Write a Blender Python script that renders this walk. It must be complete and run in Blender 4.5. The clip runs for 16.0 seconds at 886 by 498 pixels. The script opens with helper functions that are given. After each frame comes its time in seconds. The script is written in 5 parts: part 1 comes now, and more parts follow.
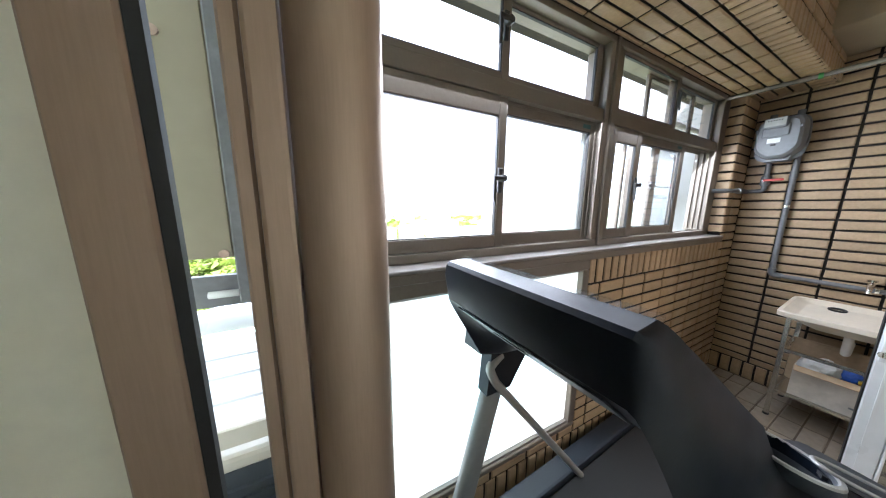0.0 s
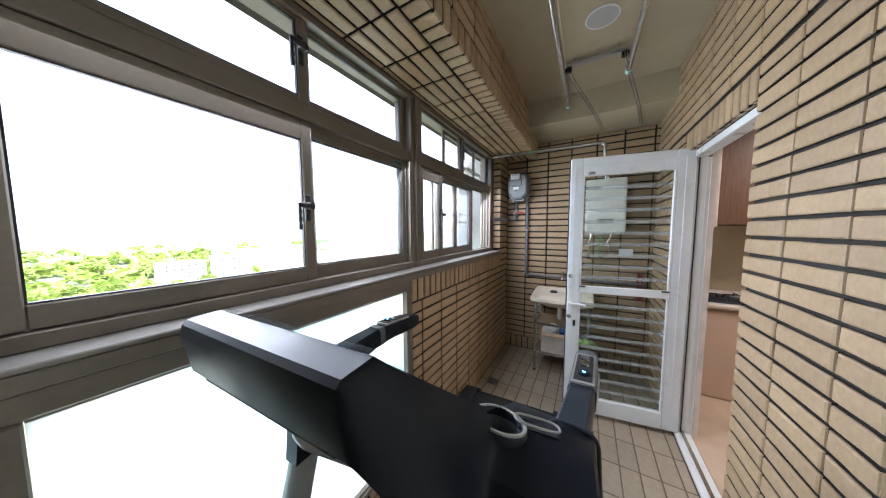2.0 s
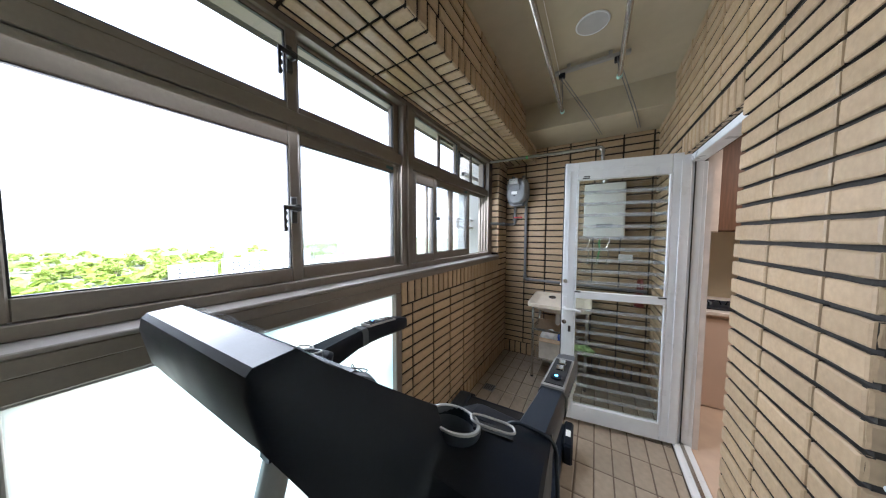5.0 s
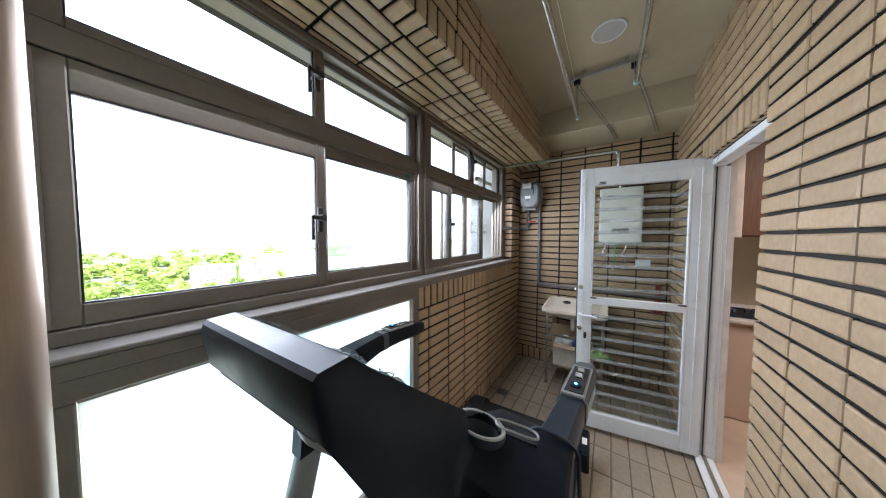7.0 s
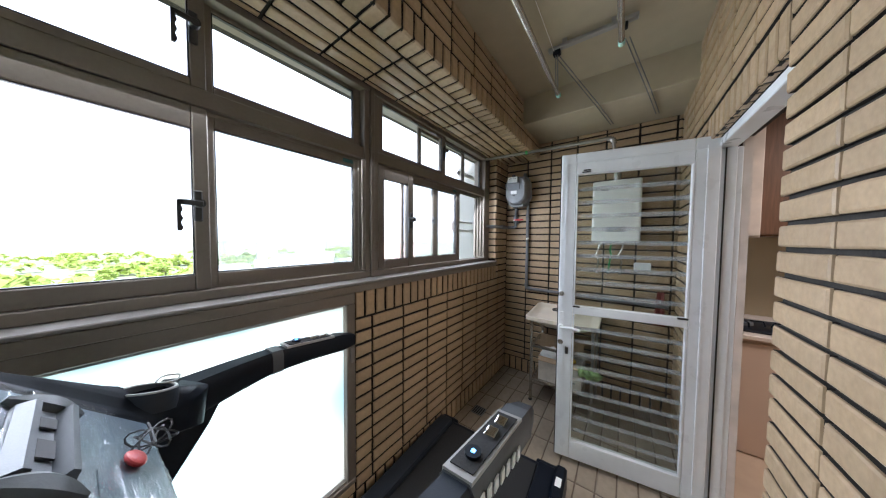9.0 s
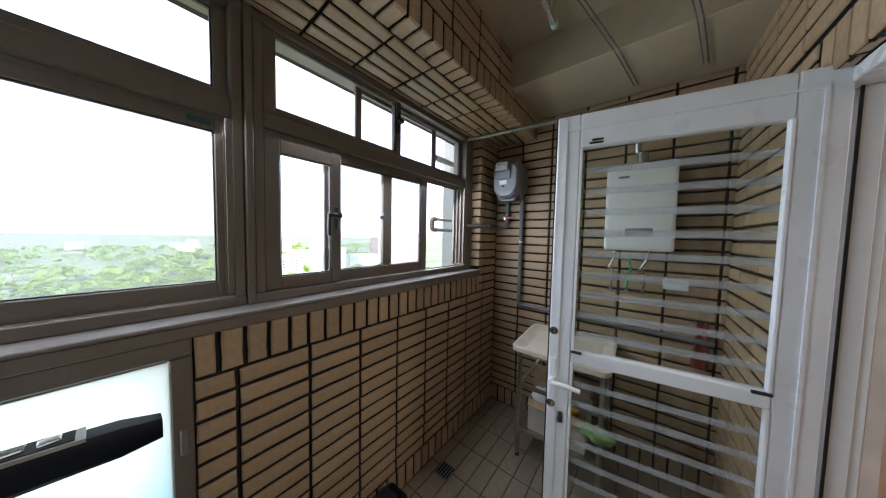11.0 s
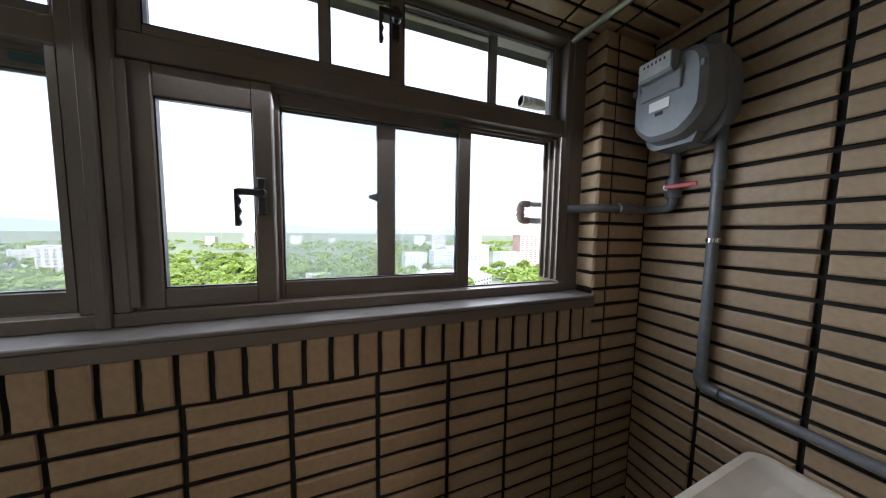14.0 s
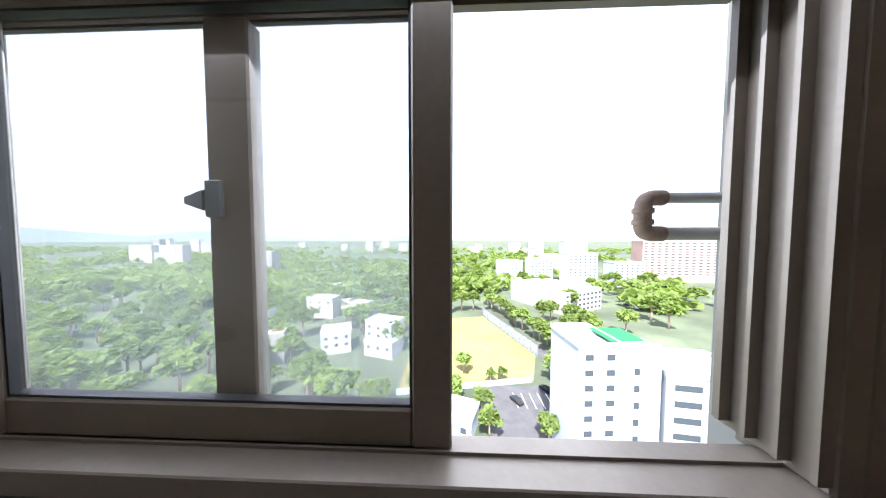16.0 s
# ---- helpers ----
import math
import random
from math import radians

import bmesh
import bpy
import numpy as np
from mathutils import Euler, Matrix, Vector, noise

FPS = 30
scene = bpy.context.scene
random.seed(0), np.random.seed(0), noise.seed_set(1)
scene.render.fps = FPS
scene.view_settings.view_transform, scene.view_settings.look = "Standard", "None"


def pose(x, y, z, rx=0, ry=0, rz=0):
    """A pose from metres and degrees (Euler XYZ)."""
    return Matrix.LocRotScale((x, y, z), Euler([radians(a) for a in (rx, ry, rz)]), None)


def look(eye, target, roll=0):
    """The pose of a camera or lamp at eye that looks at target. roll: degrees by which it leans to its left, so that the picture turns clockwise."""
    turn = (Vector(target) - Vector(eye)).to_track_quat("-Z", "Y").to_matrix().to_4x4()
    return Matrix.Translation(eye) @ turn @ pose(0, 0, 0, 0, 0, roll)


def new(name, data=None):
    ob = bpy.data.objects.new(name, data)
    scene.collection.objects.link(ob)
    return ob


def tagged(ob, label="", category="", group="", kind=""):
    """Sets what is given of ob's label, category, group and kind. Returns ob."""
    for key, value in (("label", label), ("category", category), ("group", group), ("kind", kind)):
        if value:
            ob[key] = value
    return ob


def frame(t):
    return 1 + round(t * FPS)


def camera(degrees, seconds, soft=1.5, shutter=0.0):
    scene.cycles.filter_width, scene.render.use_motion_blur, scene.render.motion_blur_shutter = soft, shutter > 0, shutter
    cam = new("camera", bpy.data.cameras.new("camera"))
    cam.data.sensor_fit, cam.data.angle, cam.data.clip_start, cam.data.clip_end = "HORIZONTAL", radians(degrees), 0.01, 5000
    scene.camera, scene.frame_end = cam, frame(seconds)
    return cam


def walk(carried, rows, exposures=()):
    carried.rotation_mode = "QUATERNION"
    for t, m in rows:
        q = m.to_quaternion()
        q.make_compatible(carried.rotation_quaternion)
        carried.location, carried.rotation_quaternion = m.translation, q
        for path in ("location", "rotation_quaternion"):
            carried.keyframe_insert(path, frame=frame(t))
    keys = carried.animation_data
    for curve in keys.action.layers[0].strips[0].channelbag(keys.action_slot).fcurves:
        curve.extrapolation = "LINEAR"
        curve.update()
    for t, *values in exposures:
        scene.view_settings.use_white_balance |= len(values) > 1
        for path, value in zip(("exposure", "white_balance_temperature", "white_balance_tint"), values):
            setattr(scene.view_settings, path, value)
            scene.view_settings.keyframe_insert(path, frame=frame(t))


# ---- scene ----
cam = camera(121.5, 16.0, soft=1.15)
PATH = [
    (0, (1.065, 1.05, 1.521), (1.952, 2.811, 1.188), 0.4),
    (0.5, (1.176, 0.971, 1.528), (2.307, 2.594, 1.231), 0.3),
    (1, (1.198, 0.961, 1.527), (2.559, 2.407, 1.286), -0.0),
    (1.5, (1.209, 0.929, 1.539), (2.768, 2.166, 1.343), -0.2),
    (2, (1.194, 0.963, 1.546), (2.92, 1.963, 1.394), -0.3),
    (2.5, (1.171, 0.94, 1.555), (2.918, 1.905, 1.419), -0.3),
    (3, (1.206, 0.901, 1.544), (2.944, 1.881, 1.414), -0.2),
    (3.5, (1.234, 0.898, 1.532), (2.964, 1.894, 1.409), -0.1),
    (6, (1.238, 0.857, 1.549), (2.915, 1.941, 1.446), 0.1),
    (6.5, (1.217, 0.871, 1.561), (2.883, 1.974, 1.464), 0.1),
    (7, (1.19, 0.883, 1.562), (2.847, 1.999, 1.468), 0.1),
    (7.5, (1.228, 0.808, 1.559), (2.874, 1.941, 1.47), 0.2),
    (8, (1.311, 0.75, 1.532), (2.948, 1.895, 1.45), 0.3),
    (8.5, (1.434, 0.726, 1.531), (3.059, 1.89, 1.457), 0.4),
    (9, (1.608, 0.734, 1.529), (3.222, 1.913, 1.451), 0.5),
    (9.2, (1.706, 0.737, 1.528), (3.315, 1.923, 1.458), 0.6),
    (11.3, (2.333, 0.809, 1.58), (3.871, 2.084, 1.471), 1.3),
    (11.5, (2.374, 0.83, 1.579), (3.874, 2.15, 1.478), 1.2),
    (12, (2.541, 0.842, 1.567), (3.891, 2.314, 1.456), 1.2),
    (12.5, (2.663, 0.874, 1.575), (3.862, 2.47, 1.457), 1.2),
    (13, (2.826, 0.927, 1.583), (3.852, 2.64, 1.464), 1.0),
    (13.5, (2.995, 0.998, 1.57), (3.84, 2.806, 1.435), 1.0),
    (14, (3.172, 1.078, 1.562), (3.834, 2.961, 1.424), 0.8),
    (14.5, (3.276, 1.174, 1.56), (3.754, 3.112, 1.43), 0.7),
    (15, (3.404, 1.318, 1.573), (3.688, 3.293, 1.448), 0.5),
    (15.5, (3.561, 1.547, 1.617), (3.643, 3.543, 1.53), -0.0),
    (16, (3.612, 1.675, 1.63), (3.536, 3.672, 1.543), 0.1),
]
EXPOSURES = [(t, e, 5850, 13) for t, e in ((0.0, 3.5), (0.5, 3.48), (1.5, 3.22), (3.5, 3.1), (9.0, 2.95), (11.5, 2.4), (13.0, 2.2), (14.5, 2.05), (15.2, 2.15), (16.0, 2.2))]
walk(cam, [(t, look(eye, target, roll)) for t, eye, target, roll in PATH], EXPOSURES)

# ---- world and light ----
world = bpy.data.worlds.new("sky")
scene.world = world
world.use_nodes = True
wn = world.node_tree.nodes
sky = wn.new("ShaderNodeTexSky")
sky.sky_type = "NISHITA"
sky.sun_disc = False
sky.sun_elevation, sky.sun_rotation = radians(58), radians(200)
sky.air_density, sky.dust_density, sky.ozone_density = 0.8, 2.5, 0.8
wn["Background"].inputs["Strength"].default_value = 0.13
haze = wn.new("ShaderNodeMixRGB")                 # thin bright cloud over the blue
haze.inputs[0].default_value = 0.65
haze.inputs[2].default_value = (4.6, 4.75, 4.9, 1)
world.node_tree.links.new(sky.outputs[0], haze.inputs[1])
world.node_tree.links.new(haze.outputs[0], wn["Background"].inputs["Color"])
sun = new("sun", bpy.data.lights.new("sun", "SUN"))
sun.data.energy, sun.data.angle, sun.data.color = 4.8, radians(2.0), (1.0, 0.95, 0.88)
sun.matrix_world = look((0, -20, 30), (4, 0, 0))


def area_lamp(name, eye, target, sx, sy, power, colour=(1, 1, 1)):
    d = bpy.data.lights.new(name, "AREA")
    d.shape, d.size, d.size_y, d.energy, d.color = "RECTANGLE", sx, sy, power, colour
    ob = new(name, d)
    ob.matrix_world = look(eye, target)
    return ob


# sky light that comes in through the window openings
area_lamp("window_skylight", (1.85, 2.16, 1.75), (1.85, 0, -0.1), 1.30, 0.85, 4.0, (0.95, 0.98, 1.0))
area_lamp("window_skylight", (3.35, 2.16, 1.75), (3.35, 0, -0.1), 1.35, 0.85, 3.8, (0.95, 0.98, 1.0))
area_lamp("pane_skylight", (1.75, 2.02, 0.72), (1.75, 0, 0.6), 1.10, 0.9, 1.1, (0.95, 0.98, 1.0))
# fill light added under the kitchen ceiling to brighten the room
area_lamp("kitchen_fill_light", (3.6, -0.9, 2.48), (3.6, -0.9, 0), 0.5, 0.5, 4.8, (1.0, 0.86, 0.72))

# ---- materials ----


def mat(name, colour, rough=0.6, metal=0.0, grain=0.0, grain_scale=40.0, stain=0.0, stain_scale=3.0, bump=0.0, bump_scale=80.0,
        vary=0.0, spec=0.5, stretch=(1, 1, 1), rough_vary=0.0):
    """A painted, fired or metal surface: grain and stains in the colour, relief, and a shade of its own per piece."""
    m = bpy.data.materials.new(name)
    m.use_nodes = True
    nt = m.node_tree
    n, l = nt.nodes, nt.links
    b = n["Principled BSDF"]
    b.inputs["Roughness"].default_value, b.inputs["Metallic"].default_value = rough, metal
    b.inputs["Specular IOR Level"].default_value = spec
    co = n.new("ShaderNodeTexCoord")
    mp = n.new("ShaderNodeMapping")
    mp.inputs["Scale"].default_value = stretch
    l.new(co.outputs["Object"], mp.inputs["Vector"])
    geo = n.new("ShaderNodeNewGeometry")
    rgb = n.new("ShaderNodeRGB")
    rgb.outputs[0].default_value = (*colour, 1)
    out = rgb.outputs[0]
    for amount, scale, detail, world_space in ((grain, grain_scale, 6, False), (stain, stain_scale, 4, True)):
        if amount:
            t = n.new("ShaderNodeTexNoise")
            t.inputs["Scale"].default_value, t.inputs["Detail"].default_value = scale, detail
            l.new(geo.outputs["Position"] if world_space else mp.outputs[0], t.inputs["Vector"])
            r = n.new("ShaderNodeMapRange")
            r.inputs[1].default_value, r.inputs[2].default_value = 0.3, 0.7
            r.inputs[3].default_value, r.inputs[4].default_value = 1 - amount, 1 + amount
            l.new(t.outputs[0], r.inputs[0])
            mx = n.new("ShaderNodeVectorMath")
            mx.operation = "SCALE"
            l.new(out, mx.inputs[0])
            l.new(r.outputs[0], mx.inputs["Scale"])
            out = mx.outputs[0]
    if vary:
        o = n.new("ShaderNodeObjectInfo")
        r = n.new("ShaderNodeMapRange")
        r.inputs[3].default_value, r.inputs[4].default_value = 1 - vary, 1 + vary
        l.new(o.outputs["Random"], r.inputs[0])
        mx = n.new("ShaderNodeVectorMath")
        mx.operation = "SCALE"
        l.new(out, mx.inputs[0])
        l.new(r.outputs[0], mx.inputs["Scale"])
        out = mx.outputs[0]
    l.new(out, b.inputs["Base Color"])
    if rough_vary:
        t = n.new("ShaderNodeTexNoise")
        t.inputs["Scale"].default_value = 9
        l.new(geo.outputs["Position"], t.inputs["Vector"])
        r = n.new("ShaderNodeMapRange")
        r.inputs[1].default_value, r.inputs[2].default_value = 0.3, 0.7
        r.inputs[3].default_value, r.inputs[4].default_value = max(0.02, rough - rough_vary), min(1, rough + rough_vary)
        l.new(t.outputs[0], r.inputs[0])
        l.new(r.outputs[0], b.inputs["Roughness"])
    if bump:
        t = n.new("ShaderNodeTexNoise")
        t.inputs["Scale"].default_value, t.inputs["Detail"].default_value = bump_scale, 8
        l.new(mp.outputs[0], t.inputs["Vector"])
        bp = n.new("ShaderNodeBump")
        bp.inputs["Strength"].default_value, bp.inputs["Distance"].default_value = bump, 0.004
        l.new(t.outputs[0], bp.inputs["Height"])
        l.new(bp.outputs[0], b.inputs["Normal"])
    return m


def clear_glass(name, tint=(1, 1, 1), gloss=1.0):
    m = bpy.data.materials.new(name)
    m.use_nodes = True
    n, l = m.node_tree.nodes, m.node_tree.links
    n.remove(n["Principled BSDF"])
    tr, gl, lw, mx = n.new("ShaderNodeBsdfTransparent"), n.new("ShaderNodeBsdfGlossy"), n.new("ShaderNodeLayerWeight"), n.new("ShaderNodeMixShader")
    fr = n.new("ShaderNodeMapRange")
    pw_ = n.new("ShaderNodeMath")
    pw_.operation = "POWER"
    pw_.inputs[1].default_value = 4.0
    l.new(lw.outputs["Facing"], pw_.inputs[0])
    l.new(pw_.outputs[0], fr.inputs[0])
    fr.inputs[3].default_value, fr.inputs[4].default_value = 0.02, 0.5
    tr.inputs[0].default_value = (*tint, 1)
    gl.inputs["Roughness"].default_value = 0.02
    gl.inputs[0].default_value = (gloss, gloss, gloss, 1)
    l.new(fr.outputs[0], mx.inputs[0])
    l.new(tr.outputs[0], mx.inputs[1])
    l.new(gl.outputs[0], mx.inputs[2])
    l.new(mx.outputs[0], n["Material Output"].inputs[0])
    return m


def veil(name, colour, cover, translucent=False):
    """Fine mesh or frosted film: part of the light passes, the rest meets a matt surface."""
    m = bpy.data.materials.new(name)
    m.use_nodes = True
    n, l = m.node_tree.nodes, m.node_tree.links
    n.remove(n["Principled BSDF"])
    tr, df, mx = n.new("ShaderNodeBsdfTransparent"), n.new("ShaderNodeBsdfTranslucent" if translucent else "ShaderNodeBsdfDiffuse"), n.new("ShaderNodeMixShader")
    df.inputs[0].default_value = (*colour, 1)
    mx.inputs[0].default_value = cover
    l.new(tr.outputs[0], mx.inputs[1])
    l.new(df.outputs[0], mx.inputs[2])
    l.new(mx.outputs[0], n["Material Output"].inputs[0])
    return m


def glow(name, colour, strength):
    m = bpy.data.materials.new(name)
    m.use_nodes = True
    b = m.node_tree.nodes["Principled BSDF"]
    b.inputs["Base Color"].default_value = (*colour, 1)
    b.inputs["Emission Color"].default_value = (*colour, 1)
    b.inputs["Emission Strength"].default_value = strength
    return m


BRICK = mat("glazed tan brick tile", (0.37, 0.263, 0.158), 0.5, grain=0.10, grain_scale=60, stain=0.09, stain_scale=1.3, bump=0.32, bump_scale=45, vary=0.09, rough_vary=0.12)
GROUT = mat("dark cement grout", (0.022, 0.019, 0.016), 0.9, grain=0.25, grain_scale=120, bump=0.4)
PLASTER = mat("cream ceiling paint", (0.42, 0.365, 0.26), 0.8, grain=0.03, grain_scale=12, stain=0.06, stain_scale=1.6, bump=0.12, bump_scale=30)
CREAM = mat("cream wall paint", (0.72, 0.70, 0.58), 0.7, grain=0.03, stain=0.05, bump=0.1, bump_scale=40)
ALU = mat("bronze anodised aluminium", (0.165, 0.138, 0.112), 0.42, metal=0.25, grain=0.05, grain_scale=90, stain=0.05, stain_scale=3, bump=0.03, bump_scale=200, rough_vary=0.06)
ALU_LIGHT = mat("worn aluminium sill", (0.21, 0.19, 0.175), 0.36, metal=0.35, grain=0.06, grain_scale=60, stain=0.04, stain_scale=6, rough_vary=0.08)
ALU_BRUSHED = mat("brushed champagne aluminium", (0.36, 0.258, 0.188), 0.42, metal=0.45, grain=0.05, grain_scale=60, stretch=(6, 6, 0.3))
WHITE = mat("white lacquered aluminium", (0.70, 0.72, 0.74), 0.35, grain=0.02, grain_scale=20, stain=0.05, stain_scale=4, bump=0.02, rough_vary=0.1)
GREENWHITE = mat("pale green white frame paint", (0.50, 0.54, 0.47), 0.5, grain=0.04, stain=0.08, stain_scale=5, bump=0.05)
GASKET = mat("black rubber gasket", (0.012, 0.012, 0.013), 0.6)
HANDLE = mat("dark grey die-cast handle", (0.035, 0.034, 0.034), 0.45, metal=0.3, grain=0.1, grain_scale=120)
GLASS = clear_glass("window glass")
DOORGLASS = clear_glass("tinted door glass", (0.84, 0.87, 0.84))
FROST = veil("frosted pane", (0.93, 0.95, 0.93), 0.96, True)
fn = FROST.node_tree
tx, rp, gp_ = fn.nodes.new("ShaderNodeTexNoise"), fn.nodes.new("ShaderNodeValToRGB"), fn.nodes.new("ShaderNodeNewGeometry")
tx.inputs["Scale"].default_value = 2.2
rp.color_ramp.elements[0].position, rp.color_ramp.elements[0].color = 0.35, (0.66, 0.64, 0.58, 1)
rp.color_ramp.elements[1].position, rp.color_ramp.elements[1].color = 0.72, (0.40, 0.53, 0.55, 1)
fn.links.new(gp_.outputs["Position"], tx.inputs["Vector"])
fn.links.new(tx.outputs[0], rp.inputs[0])
fn.links.new(rp.outputs[0], fn.nodes["Translucent BSDF"].inputs[0])
FILM = veil("frosted strip on glass", (0.46, 0.50, 0.51), 0.36)
MESH = veil("grey fly screen mesh", (0.72, 0.80, 0.84), 0.28)
FLOOR = mat("beige floor tile", (0.30, 0.25, 0.19), 0.45, grain=0.09, grain_scale=30, stain=0.16, stain_scale=2.2, bump=0.15, bump_scale=60, vary=0.06, rough_vary=0.15)
FLOORGROUT = mat("brown floor grout", (0.13, 0.10, 0.075), 0.9, grain=0.2)
MARBLE = mat("pale pink marble", (0.66, 0.58, 0.52), 0.25, grain=0.06, grain_scale=9, stain=0.12, stain_scale=7)
BLACK = mat("black moulded plastic", (0.0045, 0.007, 0.0125), 0.42, spec=0.19, grain=0.1, grain_scale=200, bump=0.04, bump_scale=420, rough_vary=0.06)
BLACKMATT = mat("matt black rubber", (0.012, 0.012, 0.013), 0.75, grain=0.2, grain_scale=200, bump=0.3, bump_scale=300)
SLEEVE = mat("mid grey plastic", (0.075, 0.082, 0.09), 0.4, spec=0.3, grain=0.05, grain_scale=150, bump=0.1, bump_scale=400)
SCREENDARK = mat("dark display window", (0.115, 0.15, 0.19), 0.3, stain=0.1, stain_scale=12)
STEELBLUE = mat("dark blue grey plastic", (0.022, 0.028, 0.038), 0.4, spec=0.3, grain=0.06, grain_scale=150, bump=0.1, bump_scale=400)
GREYMET = mat("grey painted steel", (0.22, 0.23, 0.235), 0.4, metal=0.2, grain=0.05, bump=0.03)
SILVER = mat("silver plastic trim", (0.34, 0.335, 0.32), 0.35, metal=0.4, grain=0.03)
CHROME = mat("chrome", (0.72, 0.72, 0.72), 0.12, metal=1.0)
STAINLESS = mat("stainless tube", (0.50, 0.48, 0.44), 0.25, metal=0.9, grain=0.05, stretch=(1, 1, 8))
PIPEGREY = mat("dull grey steel pipe", (0.16, 0.165, 0.175), 0.5, metal=0.3, grain=0.12, grain_scale=50, stain=0.12, stain_scale=9)
CLEARPIPE = mat("galvanised pipe", (0.50, 0.49, 0.46), 0.2, metal=0.7, grain=0.08)
METER = mat("grey painted meter casing", (0.20, 0.21, 0.225), 0.45, metal=0.1, grain=0.05, stain=0.08, stain_scale=12, bump=0.06)
DIFFUSER = mat("greyish opal diffuser", (0.42, 0.42, 0.42), 0.4, stain=0.05, stain_scale=14)
# cream sheet metal darkened in its base colour to stand for shade
PLATE_SHADE = mat("olive cream sheet metal with shade in its colour", (0.27, 0.24, 0.17), 0.55, stain=0.12, stain_scale=6)
INDEX = mat("pale grey counter plate", (0.42, 0.43, 0.42), 0.5, stain=0.15, stain_scale=25)
PAPER = mat("white paper label", (0.75, 0.76, 0.76), 0.7, stain=0.05)
SINK = mat("cream moulded plastic", (0.74, 0.66, 0.54), 0.35, grain=0.02, stain=0.06, stain_scale=8)
CARD = mat("worn pale cardboard", (0.55, 0.50, 0.44), 0.85, grain=0.06, stain=0.14, stain_scale=9, bump=0.1)
CARDTAN = mat("brown cardboard", (0.42, 0.31, 0.20), 0.85, grain=0.08, stain=0.1, stain_scale=9)
REDP = mat("red plastic", (0.45, 0.03, 0.03), 0.4)
REDDULL = mat("dull red tube", (0.16, 0.025, 0.02), 0.5, stain=0.2, stain_scale=8)
GREENCLOTH = mat("green and white cloth", (0.28, 0.42, 0.16), 0.9, grain=0.35, grain_scale=25, stain=0.3, stain_scale=14, bump=0.3)
BLUEP = mat("blue packaging", (0.03, 0.10, 0.45), 0.4, grain=0.3, grain_scale=30)
YELLOWP = mat("yellow plastic", (0.6, 0.40, 0.03), 0.4)
GREENP = mat("green hose", (0.03, 0.25, 0.06), 0.4)
HEATER = mat("white enamelled heater", (0.72, 0.71, 0.68), 0.35, stain=0.04)
WOODDARK = mat("dark wood cabinet", (0.12, 0.06, 0.035), 0.4, grain=0.2, grain_scale=6, stretch=(12, 12, 1))
PINKCAB = mat("pinkish beige cabinet", (0.62, 0.47, 0.38), 0.35, stain=0.04)
BEIGETILE = mat("beige kitchen wall", (0.50, 0.42, 0.29), 0.3, stain=0.06)
KFLOOR = mat("warm kitchen floor tile", (0.55, 0.42, 0.32), 0.25, stain=0.08, stain_scale=5)
FOLI = mat("sunlit foliage", (0.15, 0.205, 0.05), 0.8, grain=0.4, grain_scale=3, stain=0.35, stain_scale=0.4, vary=0.35)
leaf = FOLI.node_tree          # leaves let part of the sun through
lt, lm = leaf.nodes.new("ShaderNodeBsdfTranslucent"), leaf.nodes.new("ShaderNodeMixShader")
lt.inputs[0].default_value, lm.inputs[0].default_value = (0.24, 0.33, 0.05, 1), 0.5
leaf.links.new(leaf.nodes["Principled BSDF"].outputs[0], lm.inputs[1])
leaf.links.new(lt.outputs[0], lm.inputs[2])
leaf.links.new(lm.outputs[0], leaf.nodes["Material Output"].inputs[0])
GRASS = mat("pale dry playing field", (0.175, 0.150, 0.055), 0.9, grain=0.15, grain_scale=0.3, stain=0.2, stain_scale=0.05)
CITY = mat("city ground", (0.065, 0.08, 0.045), 0.9, grain=0.3, grain_scale=0.05, stain=0.35, stain_scale=0.02)
ASPHALT = mat("grey asphalt", (0.065, 0.062, 0.065), 0.9, grain=0.2, stain=0.2, stain_scale=0.3)
FACADE = mat("white rendered facade", (0.40, 0.43, 0.47), 0.7, stain=0.08, stain_scale=0.2)
FACADE2 = mat("pale concrete facade", (0.34, 0.33, 0.31), 0.8, stain=0.12, stain_scale=0.1, vary=0.15)
REDBRICK = mat("red brick facade", (0.43, 0.28, 0.23), 0.8, stain=0.12, stain_scale=0.1)
DARKWIN = mat("dark window glass", (0.05, 0.06, 0.07), 0.1)
ROOFGREEN = mat("green roof coating", (0.008, 0.17, 0.035), 0.6, stain=0.1)
ROOFTEAL_DARK = mat("faded teal sticker", (0.03, 0.10, 0.10), 0.5, stain=0.15, stain_scale=30)
ROOFTEAL = mat("pale teal roof coating", (0.35, 0.58, 0.52), 0.6, stain=0.1)
RUST = mat("rusty brown pipe", (0.42, 0.30, 0.24), 0.7, grain=0.2, stain=0.2, stain_scale=20)
GREYPIPE = mat("weathered pvc pipe", (0.74, 0.70, 0.66), 0.6, stain=0.1, stain_scale=10)
ACCREAM = mat("cream sheet metal", (0.62, 0.58, 0.49), 0.5, stain=0.1, stain_scale=6)
DARKVENT = mat("dark blue grey vent", (0.05, 0.06, 0.07), 0.6)
BAR = mat("white print", (0.78, 0.78, 0.78), 0.5)
SCREENGREY = mat("console panel under film", (0.14, 0.18, 0.22), 0.3, stain=0.1, stain_scale=10)
LED = glow("blue indicator", (0.1, 0.4, 1.0), 1.2)

# ---- building blocks ----


